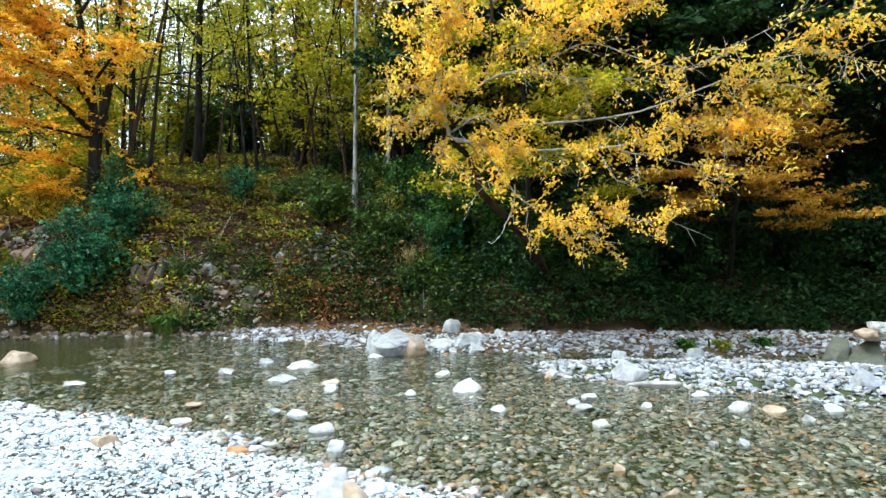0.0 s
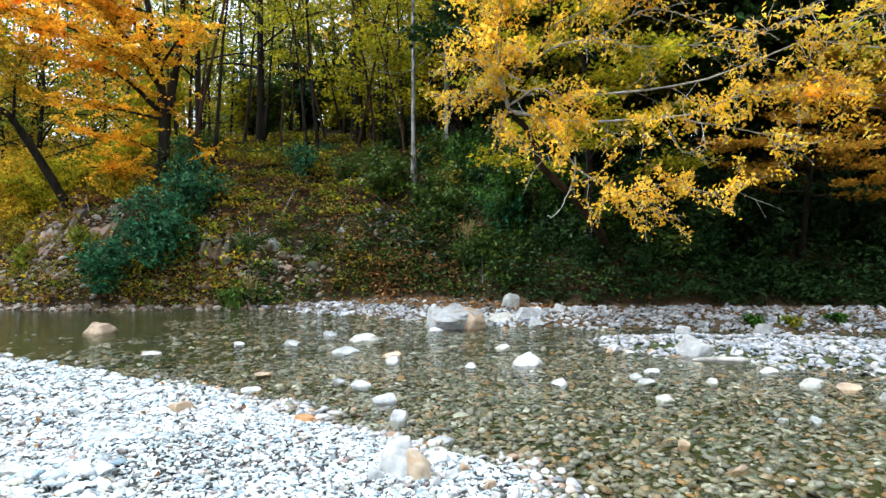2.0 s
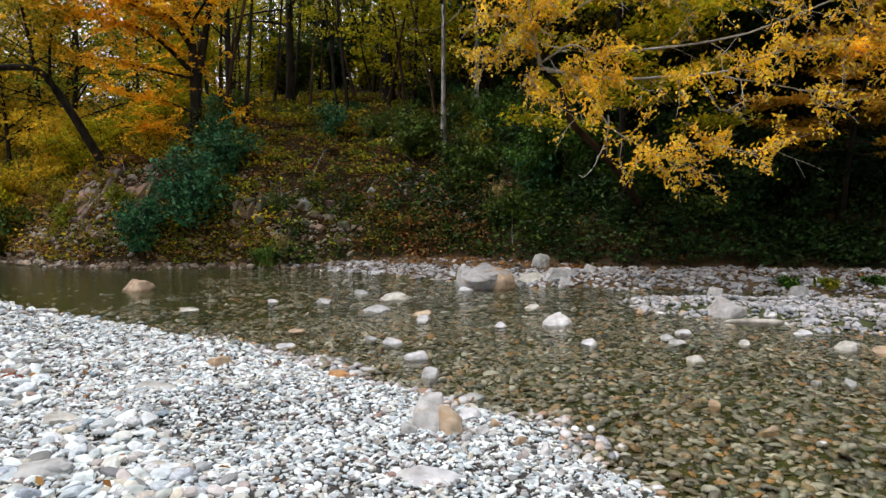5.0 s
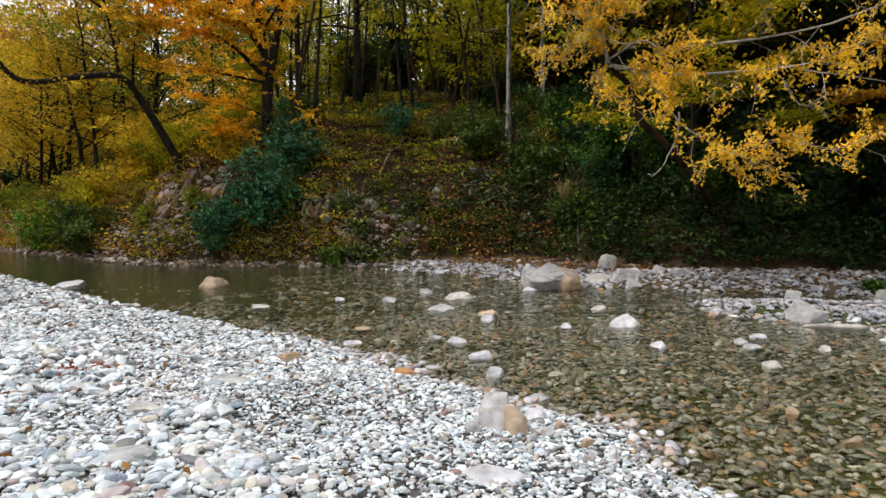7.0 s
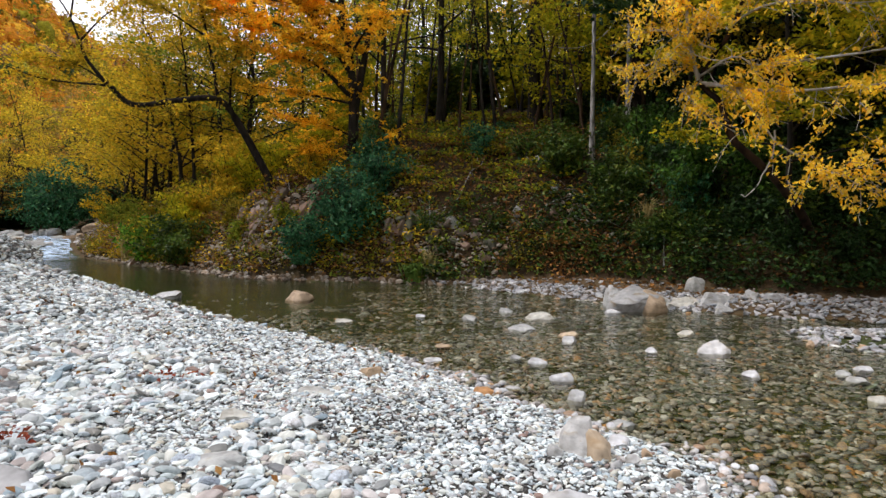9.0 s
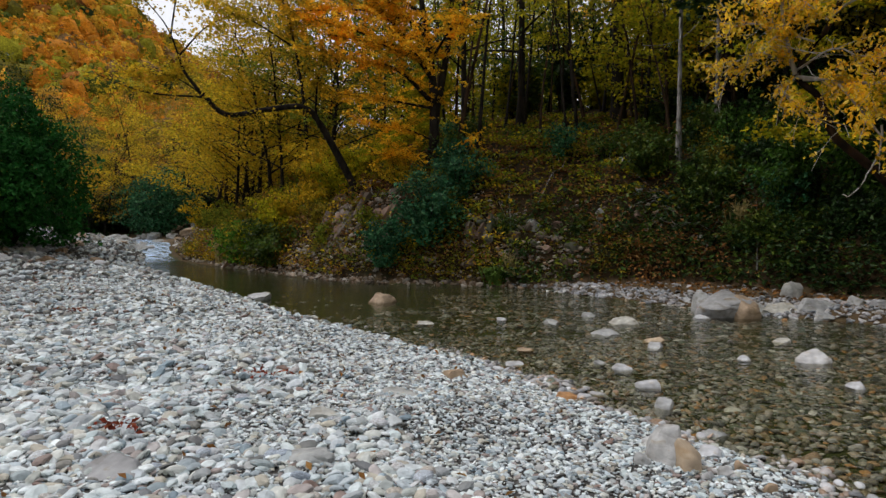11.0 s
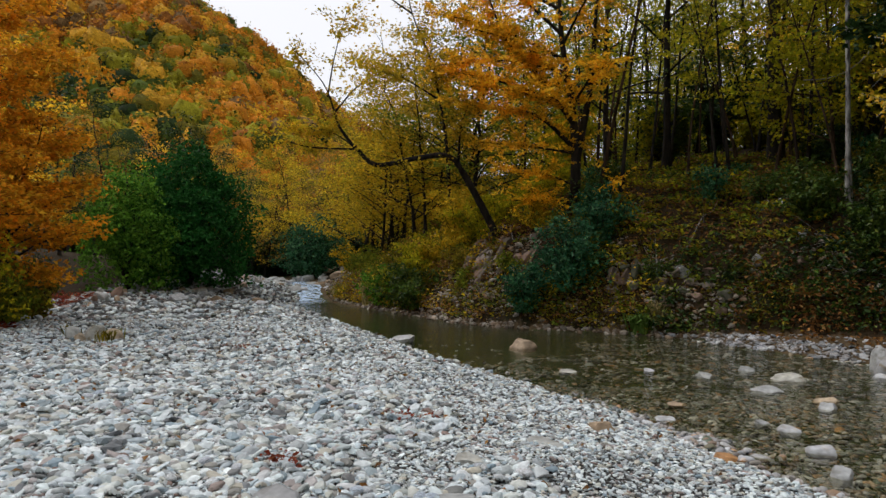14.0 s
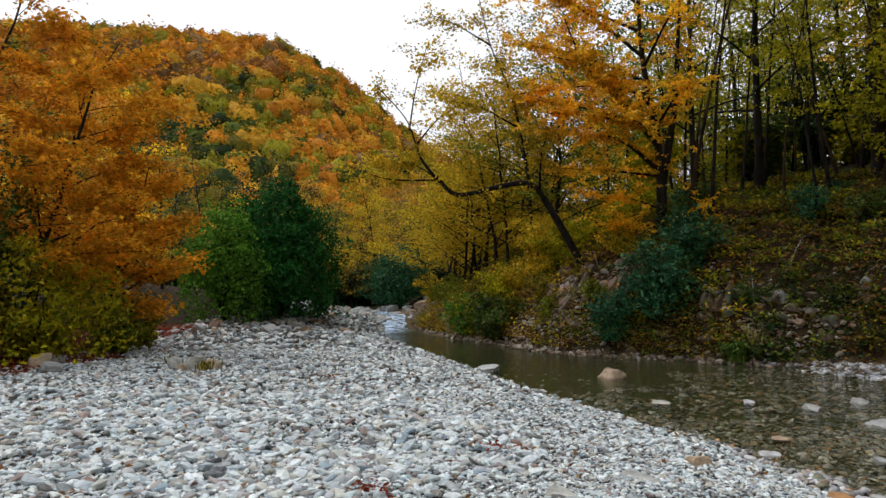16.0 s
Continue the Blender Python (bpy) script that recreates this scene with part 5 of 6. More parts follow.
bush("yellow_bush", 311, -6.2, 21.0, 2.2, 1.5, LIME, 2200, 0.11, "yellow-green bush between the two dark trunks", lobes=8)
bush("broadleaf_bush", 312, -5.5, 16.3, 1.9, 1.3, TEAL, 2600, 0.1, "low blue-green bush at the waterline", lobes=8)
bush("yellow_bush", 307, -6.7, 20.2, 2.0, 1.3, LIME, 1600, 0.12, "yellowing low bush under the leaning tree", lobes=7)
SLOPE = [(1.0, 17.2, 1.8, 1.5, GREEN), (3.0, 17.0, 1.8, 2.0, BRIGHT), (3.6, 14.6, 1.7, 1.7, BRIGHT), (2.2, 16.0, 1.6, 1.4, GREEN), (4.6, 14.0, 1.6, 1.6, BRIGHT),
         (4.4, 16.4, 1.8, 2.0, BRIGHT), (-11.2, 20.8, 1.6, 1.1, OLIVE), (-12.6, 21.8, 1.4, .8, OLIVE)]
# mostly dark bushes that fill the hollow, their leaves standing in for its shade
HOLLOW = [(8.5, 13.6, 1.6, 1.5, SHADE_GREEN), (11, 12.4, 1.8, 1.6, SHADE_GREEN), (13, 12.0, 2.2, 2.2, SHADE_GREEN), (6.2, 13.0, 1.9, 1.8, SHADE_GREEN), (7.2, 12.8, 2.2, 2.0, SHADE_GREEN), (8.3, 12.4, 2.0, 1.7, SHADE_GREEN), (9.6, 12.6, 2.4, 2.2, SHADE_GREEN), (10.6, 11.7, 2.0, 1.6, SHADE_GREEN),
         (12.0, 11.4, 2.4, 2.2, SHADE_GREEN), (13.6, 10.4, 2.4, 2.0, SHADE_GREEN), (1.6, 20.6, 1.6, 1.2, GREEN), (5.6, 17.6, 2.0, 2.2, BRIGHT), (7.5, 15.6, 2.0, 2.2, SHADE_GREEN), (15.2, 10.4, 2.6, 2.6, SHADE_GREEN), (11.0, 14.2, 2.6, 2.6, SHADE_GREEN), (9.0, 14.8, 2.4, 2.6, SHADE_GREEN), (13.6, 13.4, 2.8, 3.0, SHADE_GREEN), (6.4, 14.8, 2.2, 2.2, SHADE_GREEN), (2.6, 18.2, 1.5, 1.3, GREEN)]
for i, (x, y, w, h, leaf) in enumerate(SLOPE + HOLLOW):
    bush("slope_bush", 320 + i, x, y, w, h, leaf, int(1300 * w * h ** 0.5), 0.11, "low leafy bush on the bank, darkest ones standing in for shade", "bushes on the bank", 8)

SPUR = [(-8.6, 18.9, 1.3, .9, OLIVE), (-10.2, 20.0, 1.8, 1.3, AMBER), (-11.4, 20.4, 1.6, 1.2, LIME), (-12.8, 21.4, 1.5, 1.0, AMBER), (-7.6, 19.8, 1.6, 1.2, LIME),
        (-6.0, 18.6, 1.2, .9, AMBER), (-9.0, 19.6, 1.4, 1.1, AMBER), (-13.8, 22.6, 1.6, 1.1, WEEDY), (-15.2, 24.2, 1.8, 1.2, WEEDY), (-8.0, 17.9, .9, .6, WEEDY), (-10.8, 19.6, 1.0, .7, WEEDY), (-6.4, 17.3, .9, .6, WEEDY), (-16.8, 26.4, 1.8, 1.2, WEEDY), (-18.4, 28.0, 1.8, 1.3, WEEDY)]
for i, (x, y, w, h, leaf) in enumerate(SPUR):
    bush("spur_bush", 820 + i, x, y, w, h, leaf, int(900 * w * h ** 0.5), 0.095, "low " + {LIME: "yellow-green", AMBER: "amber and olive", WEEDY: "olive-green", OLIVE: "olive"}[leaf] + " shrub on the rocky spur", "shrubs on the spur", 7)

# small bushes strewn over the slope
rng = np.random.default_rng(145)
small = [bush_meshes(760 + i, 1.25, 0.95, leaf, 950, 0.085, 7) for i, leaf in enumerate((SHADE_GREEN, GREEN, TEAL, OLIVE))]
little = {}
for i in range(96):
    for _ in range(60):
        r, a = rng.uniform(12, 22), radians(rng.uniform(-30, 14))
        x, y = -math.sin(a) * r, math.cos(a) * r
        sd = side(np.array([x]), np.array([y]), BANK_TOE)[0]
        if 0.4 < sd < 5.5 and (not -4 < x < 1.6 or rng.uniform() < 0.12):
            break
    k = int(rng.choice(4, p=[.6, .3, .07, .03] if x > 3 else [.25, .4, .15, .2]))
    m = pose(x, y, ground_z(x, y) - .04, 0, 0, rng.uniform(0, 360))
    if k not in little:
        little[k] = empty("small_bush", m, ("small dark green bush on the slope", "small green bush on the slope", "small blue-green bush on the slope", "small olive bush on the slope")[k], "bush", "small bushes on the slope")
        part("wood", small[k][0], little[k])
        part("foliage", small[k][1], little[k])
    else:
        sc = rng.uniform(0.7, 1.3)
        copy_thing(little[k], m).scale = (sc, sc, sc * rng.uniform(0.8, 1.2))

# the orange tree and the bushes at the left edge of the bar
rng = np.random.default_rng(91)
for x, y, H, n, leaf, label in ((-16.2, 7.4, 7.5, 16000, ORANGE, "broad orange tree at the edge of the gravel bar"), (-16.4, 9.2, 4.8, 10000, ORANGE, "low orange tree beside the gravel bar"), (-18.6, 6.6, 9.2, 6000, RUST, "tall thinning rust-leaved tree"), (-19.4, 9.4, 8.2, 9000, ORANGE, "orange tree behind the edge of the bar")):
    limbs, twigs = grow(rng, H, 0.1, (1.0, 0.5), 0.14, 26, 0.43, 0.95, 7, 0.06)
    place_tree("orange_tree", tree_meshes(rng, limbs, twigs, BARK_DARK, leaf, n, 0.125, 0.17, 0.6), pose(x, y, ground_z(x, y) - .1, 0, 4), label, "trees beside the bar")
bush("low_bush", 351, -14.9, 6.9, 4.2, 2.6, LIME, 6000, 0.11, "leafy yellow-green bush below the orange tree", "bushes beside the bar", 10, shell=2500)
bush("low_bush", 355, -15.6, 5.9, 3.0, 4.6, GREEN, 6000, 0.13, "tall dark green bush beside the orange tree", "bushes beside the bar", 11, shell=2500)
bush("low_bush", 354, -15.2, 9.0, 2.2, 1.4, WEEDY, 2200, 0.1, "low olive-green bush on the edge of the gravel", "bushes beside the bar", 8)
bush("low_bush", 352, -17.2, 10.4, 2.4, 1.8, GREEN, 2600, 0.11, "green bush below the orange tree", "bushes beside the bar", 9)
bush("low_bush", 353, -16.8, 10.6, 1.6, 1.2, OLIVE, 1500, 0.11, "low olive bush at the edge of the gravel", "bushes beside the bar", 7)


# ---- grass tufts ----
def tuft(name, seed, x, y, n, h, wid, leaf, label, spread_=0.5):
    rng = np.random.default_rng(seed)
    az, hh, out = rng.uniform(0, 6.28, n), h * rng.uniform(0.6, 1.1, n), rng.uniform(0.2, 1.0, n) * spread_
    b = np.stack([rng.normal(0, 0.07, n), rng.normal(0, 0.07, n), np.zeros(n)], 1)
    d = np.stack([np.cos(az), np.sin(az), np.zeros(n)], 1)
    sd = np.stack([-np.sin(az), np.cos(az), np.zeros(n)], 1) * wid * 0.5
    mid = b + d * (out * hh * 0.45)[:, None] + np.array([0, 0, 1.0]) * (hh * 0.7)[:, None]
    tip = b + d * (out * hh * 1.2)[:, None] + np.array([0, 0, 1.0]) * (hh * (1 - 0.45 * out))[:, None]
    v = np.stack([b - sd, b + sd, mid + sd, mid - sd, tip + sd * 0.1, tip - sd * 0.1], 1).reshape(-1, 3)
    k = np.arange(n)[:, None] * 6
    f = np.concatenate([k + [0, 1, 2, 3], k + [3, 2, 4, 5]])
    return thing(name, mesh_of(name, v, f, leaf), pose(x, y, ground_z(x, y) - 0.02), label, "grass")


tuft("grass_tuft", 1, -2.6, 15.75, 160, .6, .04, GRASS, "bright green tuft of long grass at the waterline", 1.0)
tuft("grass_tuft", 2, -2.2, 15.9, 70, .6, .03, STRAW, "tuft of straw-coloured grass at the waterline")
tuft("grass_tuft", 3, 2.75, 14.9, 90, .8, .03, STRAW, "dry hanging tuft of yellow grass on the bank")
tuft("grass_tuft", 4, -13.9, 21.9, 160, 1.1, .03, STRAW, "tuft of tawny grass at the end of the spur")

for i, (x, y) in enumerate([(6.69, 10.16), (7.18, 9.87), (7.99, 9.9)]):
    tuft("shore_weed", 20 + i, x, y, 70, .22, .04, (BRIGHT, WEEDY)[i % 2], "low green weeds growing among the shore stones", 1.4)

# ---- tilted beds of rock and broken blocks in the bank ----
def block_shape(rng, sub=3, square=0.36, cuts=9):
    """An angular block of unit size: a rounded cube with planes broken off it."""
    v, f = ICO[sub]
    v = np.sign(v) * np.abs(v) ** square
    for _ in range(cuts):
        d = rng.normal(0, 1, 3)
        d /= np.linalg.norm(d)
        over = v @ d - rng.uniform(0.7, 1.15)
        v = v - np.maximum(over, 0)[:, None] * d
    k = rng.uniform(0, 9, 3)
    wob = np.array([noise.noise(Vector(q * 1.9 + k)) + 0.5 * noise.noise(Vector(q * 5.3 + k)) for q in v])
    return v * (1 + 0.09 * wob)[:, None], f


def slab(name, rng, at, size, along, mat, label, group):
    """A slab of rock at a place, with its thickness, depth and length, its length running along a direction."""
    v, f = block_shape(rng)
    z = Vector(along).normalized()
    x = Vector((1.0, -0.25, 0.0))
    x = (x - z * x.dot(z)).normalized()
    turn = Matrix((x, z.cross(x), z)).transposed().to_4x4()
    me = mesh_of(name, v * np.array(size) * 0.5, f, mat, smooth=True)
    me.set_sharp_from_angle(angle=radians(32))
    return thing(name, me, Matrix.Translation(at) @ turn @ pose(0, 0, 0, 0, 0, rng.normal(0, 9)), label, "rock", group)


rng = np.random.default_rng(88)
# centre, spread, how many, mean length
for cx, cy, sx, sy, count, mean in ((-7.85, 19.1, .5, .6, 9, .55), (-7.25, 18.2, .42, .45, 14, .52), (-7.5, 17.75, .3, .2, 6, .4), (-5.55, 17.2, .32, .14, 8, .5), (-3.25, 16.6, .25, .1, 6, .4), (-12.6, 21.0, .6, .3, 6, .4)):
    for j in range(count):
        x, y = cx + rng.uniform(-1, 1) * sx, cy + rng.uniform(-1, 1) * sy
        L = mean * rng.uniform(0.55, 1.35)
        slab("ledge_rock", rng, (x, y, ground_z(x, y) + 0.02 * L), (L * rng.uniform(.2, .42), L * rng.uniform(.45, .8), L), (0.40 + rng.normal(0, .2), 0.45 + rng.normal(0, .22), 0.85), LEDGE,
             "tilted grey-brown slab of rock jutting from the bank", "rocks in the bank")
for j in range(20):
    u = rng.uniform(0, 1)
    x, y = -3.2 + 2.7 * u + rng.normal(0, .1), 16.75 - 0.75 * u + rng.normal(0, .16)
    L = rng.uniform(.14, .38)
    slab("bank_block", rng, (x, y, ground_z(x, y) + 0.2 * L), (L * rng.uniform(.5, .8), L * rng.uniform(.5, .8), L), (rng.normal(0, .8), rng.normal(0, .4), rng.normal(0.3, .4)), (LEDGE, LEDGE, MOSSY)[j % 3],
         "broken angular block in the foot of the bank", "blocks in the bank")


def near_line(x, y, a, b, wide):
    """How near the places lie to a line in plan, 1 on it and 0 beyond the width."""
    ax, ay, bx, by = *a, *b
    t = np.clip(((x - ax) * (bx - ax) + (y - ay) * (by - ay)) / ((bx - ax) ** 2 + (by - ay) ** 2), 0, 1)
    return np.clip(1 - np.hypot(x - ax - t * (bx - ax), y - ay - t * (by - ay)) / wide, 0, 1)


def bare_rock(x, y):
    """Where broken rock shows through the growth of the bank."""
    return np.max([near_line(x, y, (-9.6, 18.7), (-6.2, 16.9), 1.2), near_line(x, y, (-8.1, 19.4), (-7.2, 17.9), 0.8), near_line(x, y, (-3.3, 16.7), (-.5, 16.0), 0.45),
                   near_line(x, y, (-5.8, 17.2), (-5.2, 17.2), 0.4), near_line(x, y, (-20, 29.6), (-15.6, 24.4), 1.3)], 0)


def fan(x, y, z):
    return np.random.default_rng(12).uniform(0, 1, x.shape) < 1.1 * bare_rock(x, y)


# small broken rock along the far waterline and the bank
rng = np.random.default_rng(35)


def waterline(x, y, z):
    s = side(x, y, BANK_TOE)
    return (s > -0.3) & (s < 0.45 + 0.9 * (np.random.default_rng(8).uniform(0, 1, x.shape) < 0.18)) & (x < 0)


def rocky(x, y, z):
    s = side(x, y, BANK_TOE)
    return (s > 0.2) & (s < 2.4 + 0.6 * waves(x, y, 0.5, 90)) & (x < -4.8) & (waves(x, y, 0.4, 91) + 0.5 * waves(x, y, 1.3, 92) > -0.1)


def scree(x, y, z):
    s = side(x, y, BANK_TOE)
    return (s > 0.3) & (s < 1.5) & (x > -3.6) & (x < 2.2) & (waves(x, y, 0.45, 93) + waves(x, y, 1.7, 94) > 0.2)


v, f = joined([pebbles(rng, 24000, 15, 34, 2, 36, 0.10, (2, 3, 1), 1, 0.2, 0.7, waterline), pebbles(rng, 5200, 15, 30, 12, 36, 0.125, (3,), 1, 0.25, 0.6, rocky),
               pebbles(rng, 2200, 14, 19, -8, 14, 0.10, (3,), 1, 0.25, 0.6, scree),
               pebbles(rng, 30000, 15, 36, 0, 36, 0.088, (2, 3), 1, 0.1, 0.65, fan)])
thing("bank_rubble", mesh_of("bank_rubble", v, f, stone_material("bank_rubble_stone", [(.08, .06, .04), (.30, .27, .22), (.15, .10, .06), (.44, .41, .36), (.06, .045, .03), (.24, .155, .09), (.36, .31, .25)], grain=18)),
      label="broken grey stone along the foot of the bank", category="rubble", kind="stuff")


# ---- leaf litter and low growth ----
def litter(rng, n, r0, r1, y0, y1, kinds, lift, extra=None):
    x, y = polar(rng, n, r0, r1, y0, y1)
    z, k = land(x, y)
    m = np.isin(k, kinds)
    if extra is not None:
        m &= extra(x, y, z)
    return np.stack([x[m], y[m], z[m] + rng.uniform(0.01, lift, m.sum())], 1)


rng = np.random.default_rng(15)


def front(x, y, z):
    return side(x, y, BANK_TOE) < 9


def open_bank(x):
    return np.random.default_rng(6).uniform(0, 1, x.shape) > 0.1 * step(4.3, 5.6, x)


def patchy(x, y, z):
    return front(x, y, z) & open_bank(x) & (np.random.default_rng(9).uniform(0, 1, x.shape) > 0.8 * bare_rock(x, y)) & (waves(x, y, 0.33, 63) + 0.6 * waves(x, y, 0.9, 64) + 0.7 * step(1, 4, x) + 0.6 * step(-5, -3.5, x) * step(2, 0.5, x) > -0.3)


def far_from_water(x, y, z):
    return side(x, y, FAR_EDGE) > 0.75


chunks = [litter(rng, 52000, 11, 34, -26, 36, (3,), 0.05, front), litter(rng, 900, 10, 24, -52, -20, (3,), 0.05, front), litter(rng, 6500, 9, 18, -52, 6, (2,), 0.03, far_from_water)]
v, f = leaf_quads(np.concatenate(chunks), rng, 0.095, 0.7, 0.75, 0.0)
thing("leaf_litter", mesh_of("leaf_litter", v, f, BROWN), label="fallen brown leaves strewn over the bank", category="leaves", kind="stuff")


def fringe(x, y, z):
    s = side(x, y, BANK_TOE)
    return (s > 0.0) & (s < 1.0) & open_bank(x) & (np.random.default_rng(9).uniform(0, 1, x.shape) > 0.6 * bare_rock(x, y))


def clumps(rng, n, r0, r1, y0, y1, tall, leaves, extra=None, kinds=(3,)):
    """Low plants: domes of leaves on the slope, each with its centre; gives the leaf places and the number of the plant of each."""
    c = litter(rng, n, r0, r1, y0, y1, kinds, 0.02, extra)
    w, h = rng.uniform(0.2, 0.55, len(c)), tall * rng.uniform(0.4, 1.2, len(c))
    k = np.repeat(np.arange(len(c)), leaves)
    d = rng.normal(0, 0.55, (len(k), 3)).clip(-1.3, 1.3)
    d[:, 2] = np.abs(d[:, 2])
    return c[k] + d * np.stack([w[k], w[k], h[k]], 1), k, c


LOW = [GREEN, SHADE_GREEN, OLIVE, LIME, TEAL, BROWN, WEEDY, AMBER]
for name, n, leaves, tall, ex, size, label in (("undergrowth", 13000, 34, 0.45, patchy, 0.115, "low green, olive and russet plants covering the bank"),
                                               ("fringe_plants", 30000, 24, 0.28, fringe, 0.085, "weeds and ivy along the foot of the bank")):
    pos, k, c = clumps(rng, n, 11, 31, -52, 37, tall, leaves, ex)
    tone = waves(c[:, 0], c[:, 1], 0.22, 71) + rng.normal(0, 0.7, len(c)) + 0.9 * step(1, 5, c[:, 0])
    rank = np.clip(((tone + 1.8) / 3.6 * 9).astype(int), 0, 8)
    # plants turn darker to the right, the shade there put into their colour
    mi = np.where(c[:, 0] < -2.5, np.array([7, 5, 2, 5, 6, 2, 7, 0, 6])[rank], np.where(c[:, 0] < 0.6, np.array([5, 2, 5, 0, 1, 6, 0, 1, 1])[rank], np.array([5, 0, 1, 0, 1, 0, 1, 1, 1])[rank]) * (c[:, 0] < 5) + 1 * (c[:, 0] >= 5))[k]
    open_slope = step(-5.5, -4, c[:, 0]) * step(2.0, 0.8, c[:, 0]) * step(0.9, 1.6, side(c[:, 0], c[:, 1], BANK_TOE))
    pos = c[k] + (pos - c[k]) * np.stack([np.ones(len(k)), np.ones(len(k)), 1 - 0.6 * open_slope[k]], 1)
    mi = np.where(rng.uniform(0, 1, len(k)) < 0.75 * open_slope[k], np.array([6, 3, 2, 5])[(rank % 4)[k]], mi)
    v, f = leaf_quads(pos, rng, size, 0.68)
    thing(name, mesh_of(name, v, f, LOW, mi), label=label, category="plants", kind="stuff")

# thicket inside the wood
rng = np.random.default_rng(140)
thick = [bush_meshes(700 + i, 3.4, 3.6, leaf, 2000, 0.23, 9) for i, leaf in enumerate((GREEN, SHADE_GREEN, LIME))]
made = {}
for i in range(70):
    for _ in range(50):
        r, a = rng.uniform(20, 46), radians(rng.uniform(-56, 30))
        x, y = -math.sin(a) * r, math.cos(a) * r
        if side(np.array([x]), np.array([y]), BANK_TOE)[0] > (7.5 if x < 4 else 3.5):
            break
    k = int(rng.choice(3, p=[.2, .78, .02] if x > 3 else [.35, .25, .4]))
    m = pose(x, y, ground_z(x, y) - .05, 0, 0, rng.uniform(0, 360))
    if k not in made:
        made[k] = empty("thicket_bush", m, ("green leafy bush inside the wood", "dark green bush inside the wood", "yellowing bush inside the wood")[k], "bush", "thicket of the wood")
        part("wood", thick[k][0], made[k])
        part("foliage", thick[k][1], made[k])
    else:
        copy_thing(made[k], m).scale = (1, 1, rng.uniform(0.7, 1.25))

rx, ry_ = polar(rng, 26000, 8, 26, 44, 82)
rz, rk = land(rx, ry_)
sl = side(rx, ry_, LEFT_EDGE)
m = np.isin(rk, (0, 3)) & (sl > -0.9 + 0.6 * waves(rx, ry_, 0.4, 17)) & (sl < 2.5)
v, f = leaf_quads(np.stack([rx[m], ry_[m], rz[m] + 0.04], 1), rng, 0.12, 0.7)
thing("red_leaves", mesh_of("red_leaves", v, f, RED), label="drift of fallen red leaves beside the gravel", category="leaves", kind="stuff")
bx, by = polar(rng, 900, 3, 20, 0, 70)
bz, bk = land(bx, by)
m = bk == 0
v, f = leaf_quads(np.stack([bx[m], by[m], bz[m] + 0.045], 1), rng, 0.06, 0.7)
thing("scattered_leaves", mesh_of("scattered_leaves", v, f, BROWN), label="single dead leaves scattered over the gravel", category="leaves", kind="stuff")
for x, y, sp in ((-2.8, 5.05, .13), (-2.9, 3.4, .09), (-7.5, 8.0, .15)):
    p = np.stack([rng.normal(x, sp, 40), rng.normal(y, sp * .6, 40), np.full(40, ground_z(x, y) + .07) + rng.uniform(0, .05, 40)], 1)
    v, f = leaf_quads(p - [x, y, 0], rng, 0.045, 0.6)
    thing("fallen_leaves", mesh_of("fallen_leaves", v, f, RED), pose(x, y, 0), "small heap of dead red leaves on the gravel", "leaves")
for i, (x, y, w, h) in enumerate([(-10.9, 8.0, .42, .38), (-10.55, 8.1, .34, .3), (-11.35, 7.85, .3, .3), (-11.0, 7.75, .22, .2), (-12.6, 6.2, .4, .3), (-13.6, 6.5, .5, .34), (-14.4, 7.2, .4, .3)]):
    slab("bar_block", np.random.default_rng(500 + i), (x, y, ground_z(x, y) + h * 0.25), (w * .7, w * .8, h), (0.2 * math.sin(2 * i), 0.2 * math.cos(3 * i), 1), (PALE_ROCK, BUFF_ROCK)[i % 2],
         ("pale", "buff")[i % 2] + " angular block of rock among weeds on the bar", "blocks on the bar")
for i, (x, y) in enumerate([(-10.3, 7.75), (-10.75, 8.3), (-11.6, 8.0)]):
    tuft("weed_tuft", 9 + i, x, y, 40, .3, .02, (OLIVE, WEEDY)[i % 2], "olive weeds growing beside pale rocks", 0.8)
rng = np.random.default_rng(520)
for i in range(15):
    u = i / 14
    x, y, w = -18.4 - 4.8 * u + rng.normal(0, .25), 13.4 + 7.0 * u + rng.normal(0, .3), rng.uniform(.35, .8)
    slab("edge_block", rng, (x, y, ground_z(x, y) + .05 * w), (w * .8, w * .3, w * .6), (rng.normal(0, .2), rng.normal(0, .2), 1), (TAN_ROCK, LEDGE, PALE_ROCK)[i % 3],
         ("tan", "grey-brown", "pale")[i % 3] + " flat block of rock below the bushes", "blocks below the bushes")

# dark growth under the trees upstream
for i in range(14):
    yaw, r = 32.6 + 0.95 * i, (44, 49, 46)[i % 3]
    x, y = -math.sin(radians(yaw)) * r, math.cos(radians(yaw)) * r
    copy_thing(made[1], pose(x, y, ground_z(x, y) - .05, 0, 0, 50 * i)).scale = (1.2, 1.2, 0.75 + 0.25 * (i % 2))

# pale stones that lie in the bank
rng = np.random.default_rng(157)
for i in range(22):
    x, y = (rng.uniform(-3.5, 0.8), rng.uniform(15.9, 16.7)) if i < 13 else (rng.uniform(-7.6, -5.4), rng.uniform(16.9, 18.2))
    w = rng.uniform(.16, .42)
    stone("bank_stone", 860 + i, x, y, w, w * rng.uniform(.5, .8), w * rng.uniform(.3, .5), (LEDGE, LEDGE, GREY_ROCK)[i % 3], "angular stone lying on the leafy bank", "stones on the bank", rng.uniform(0, 180), 0.2, 10)

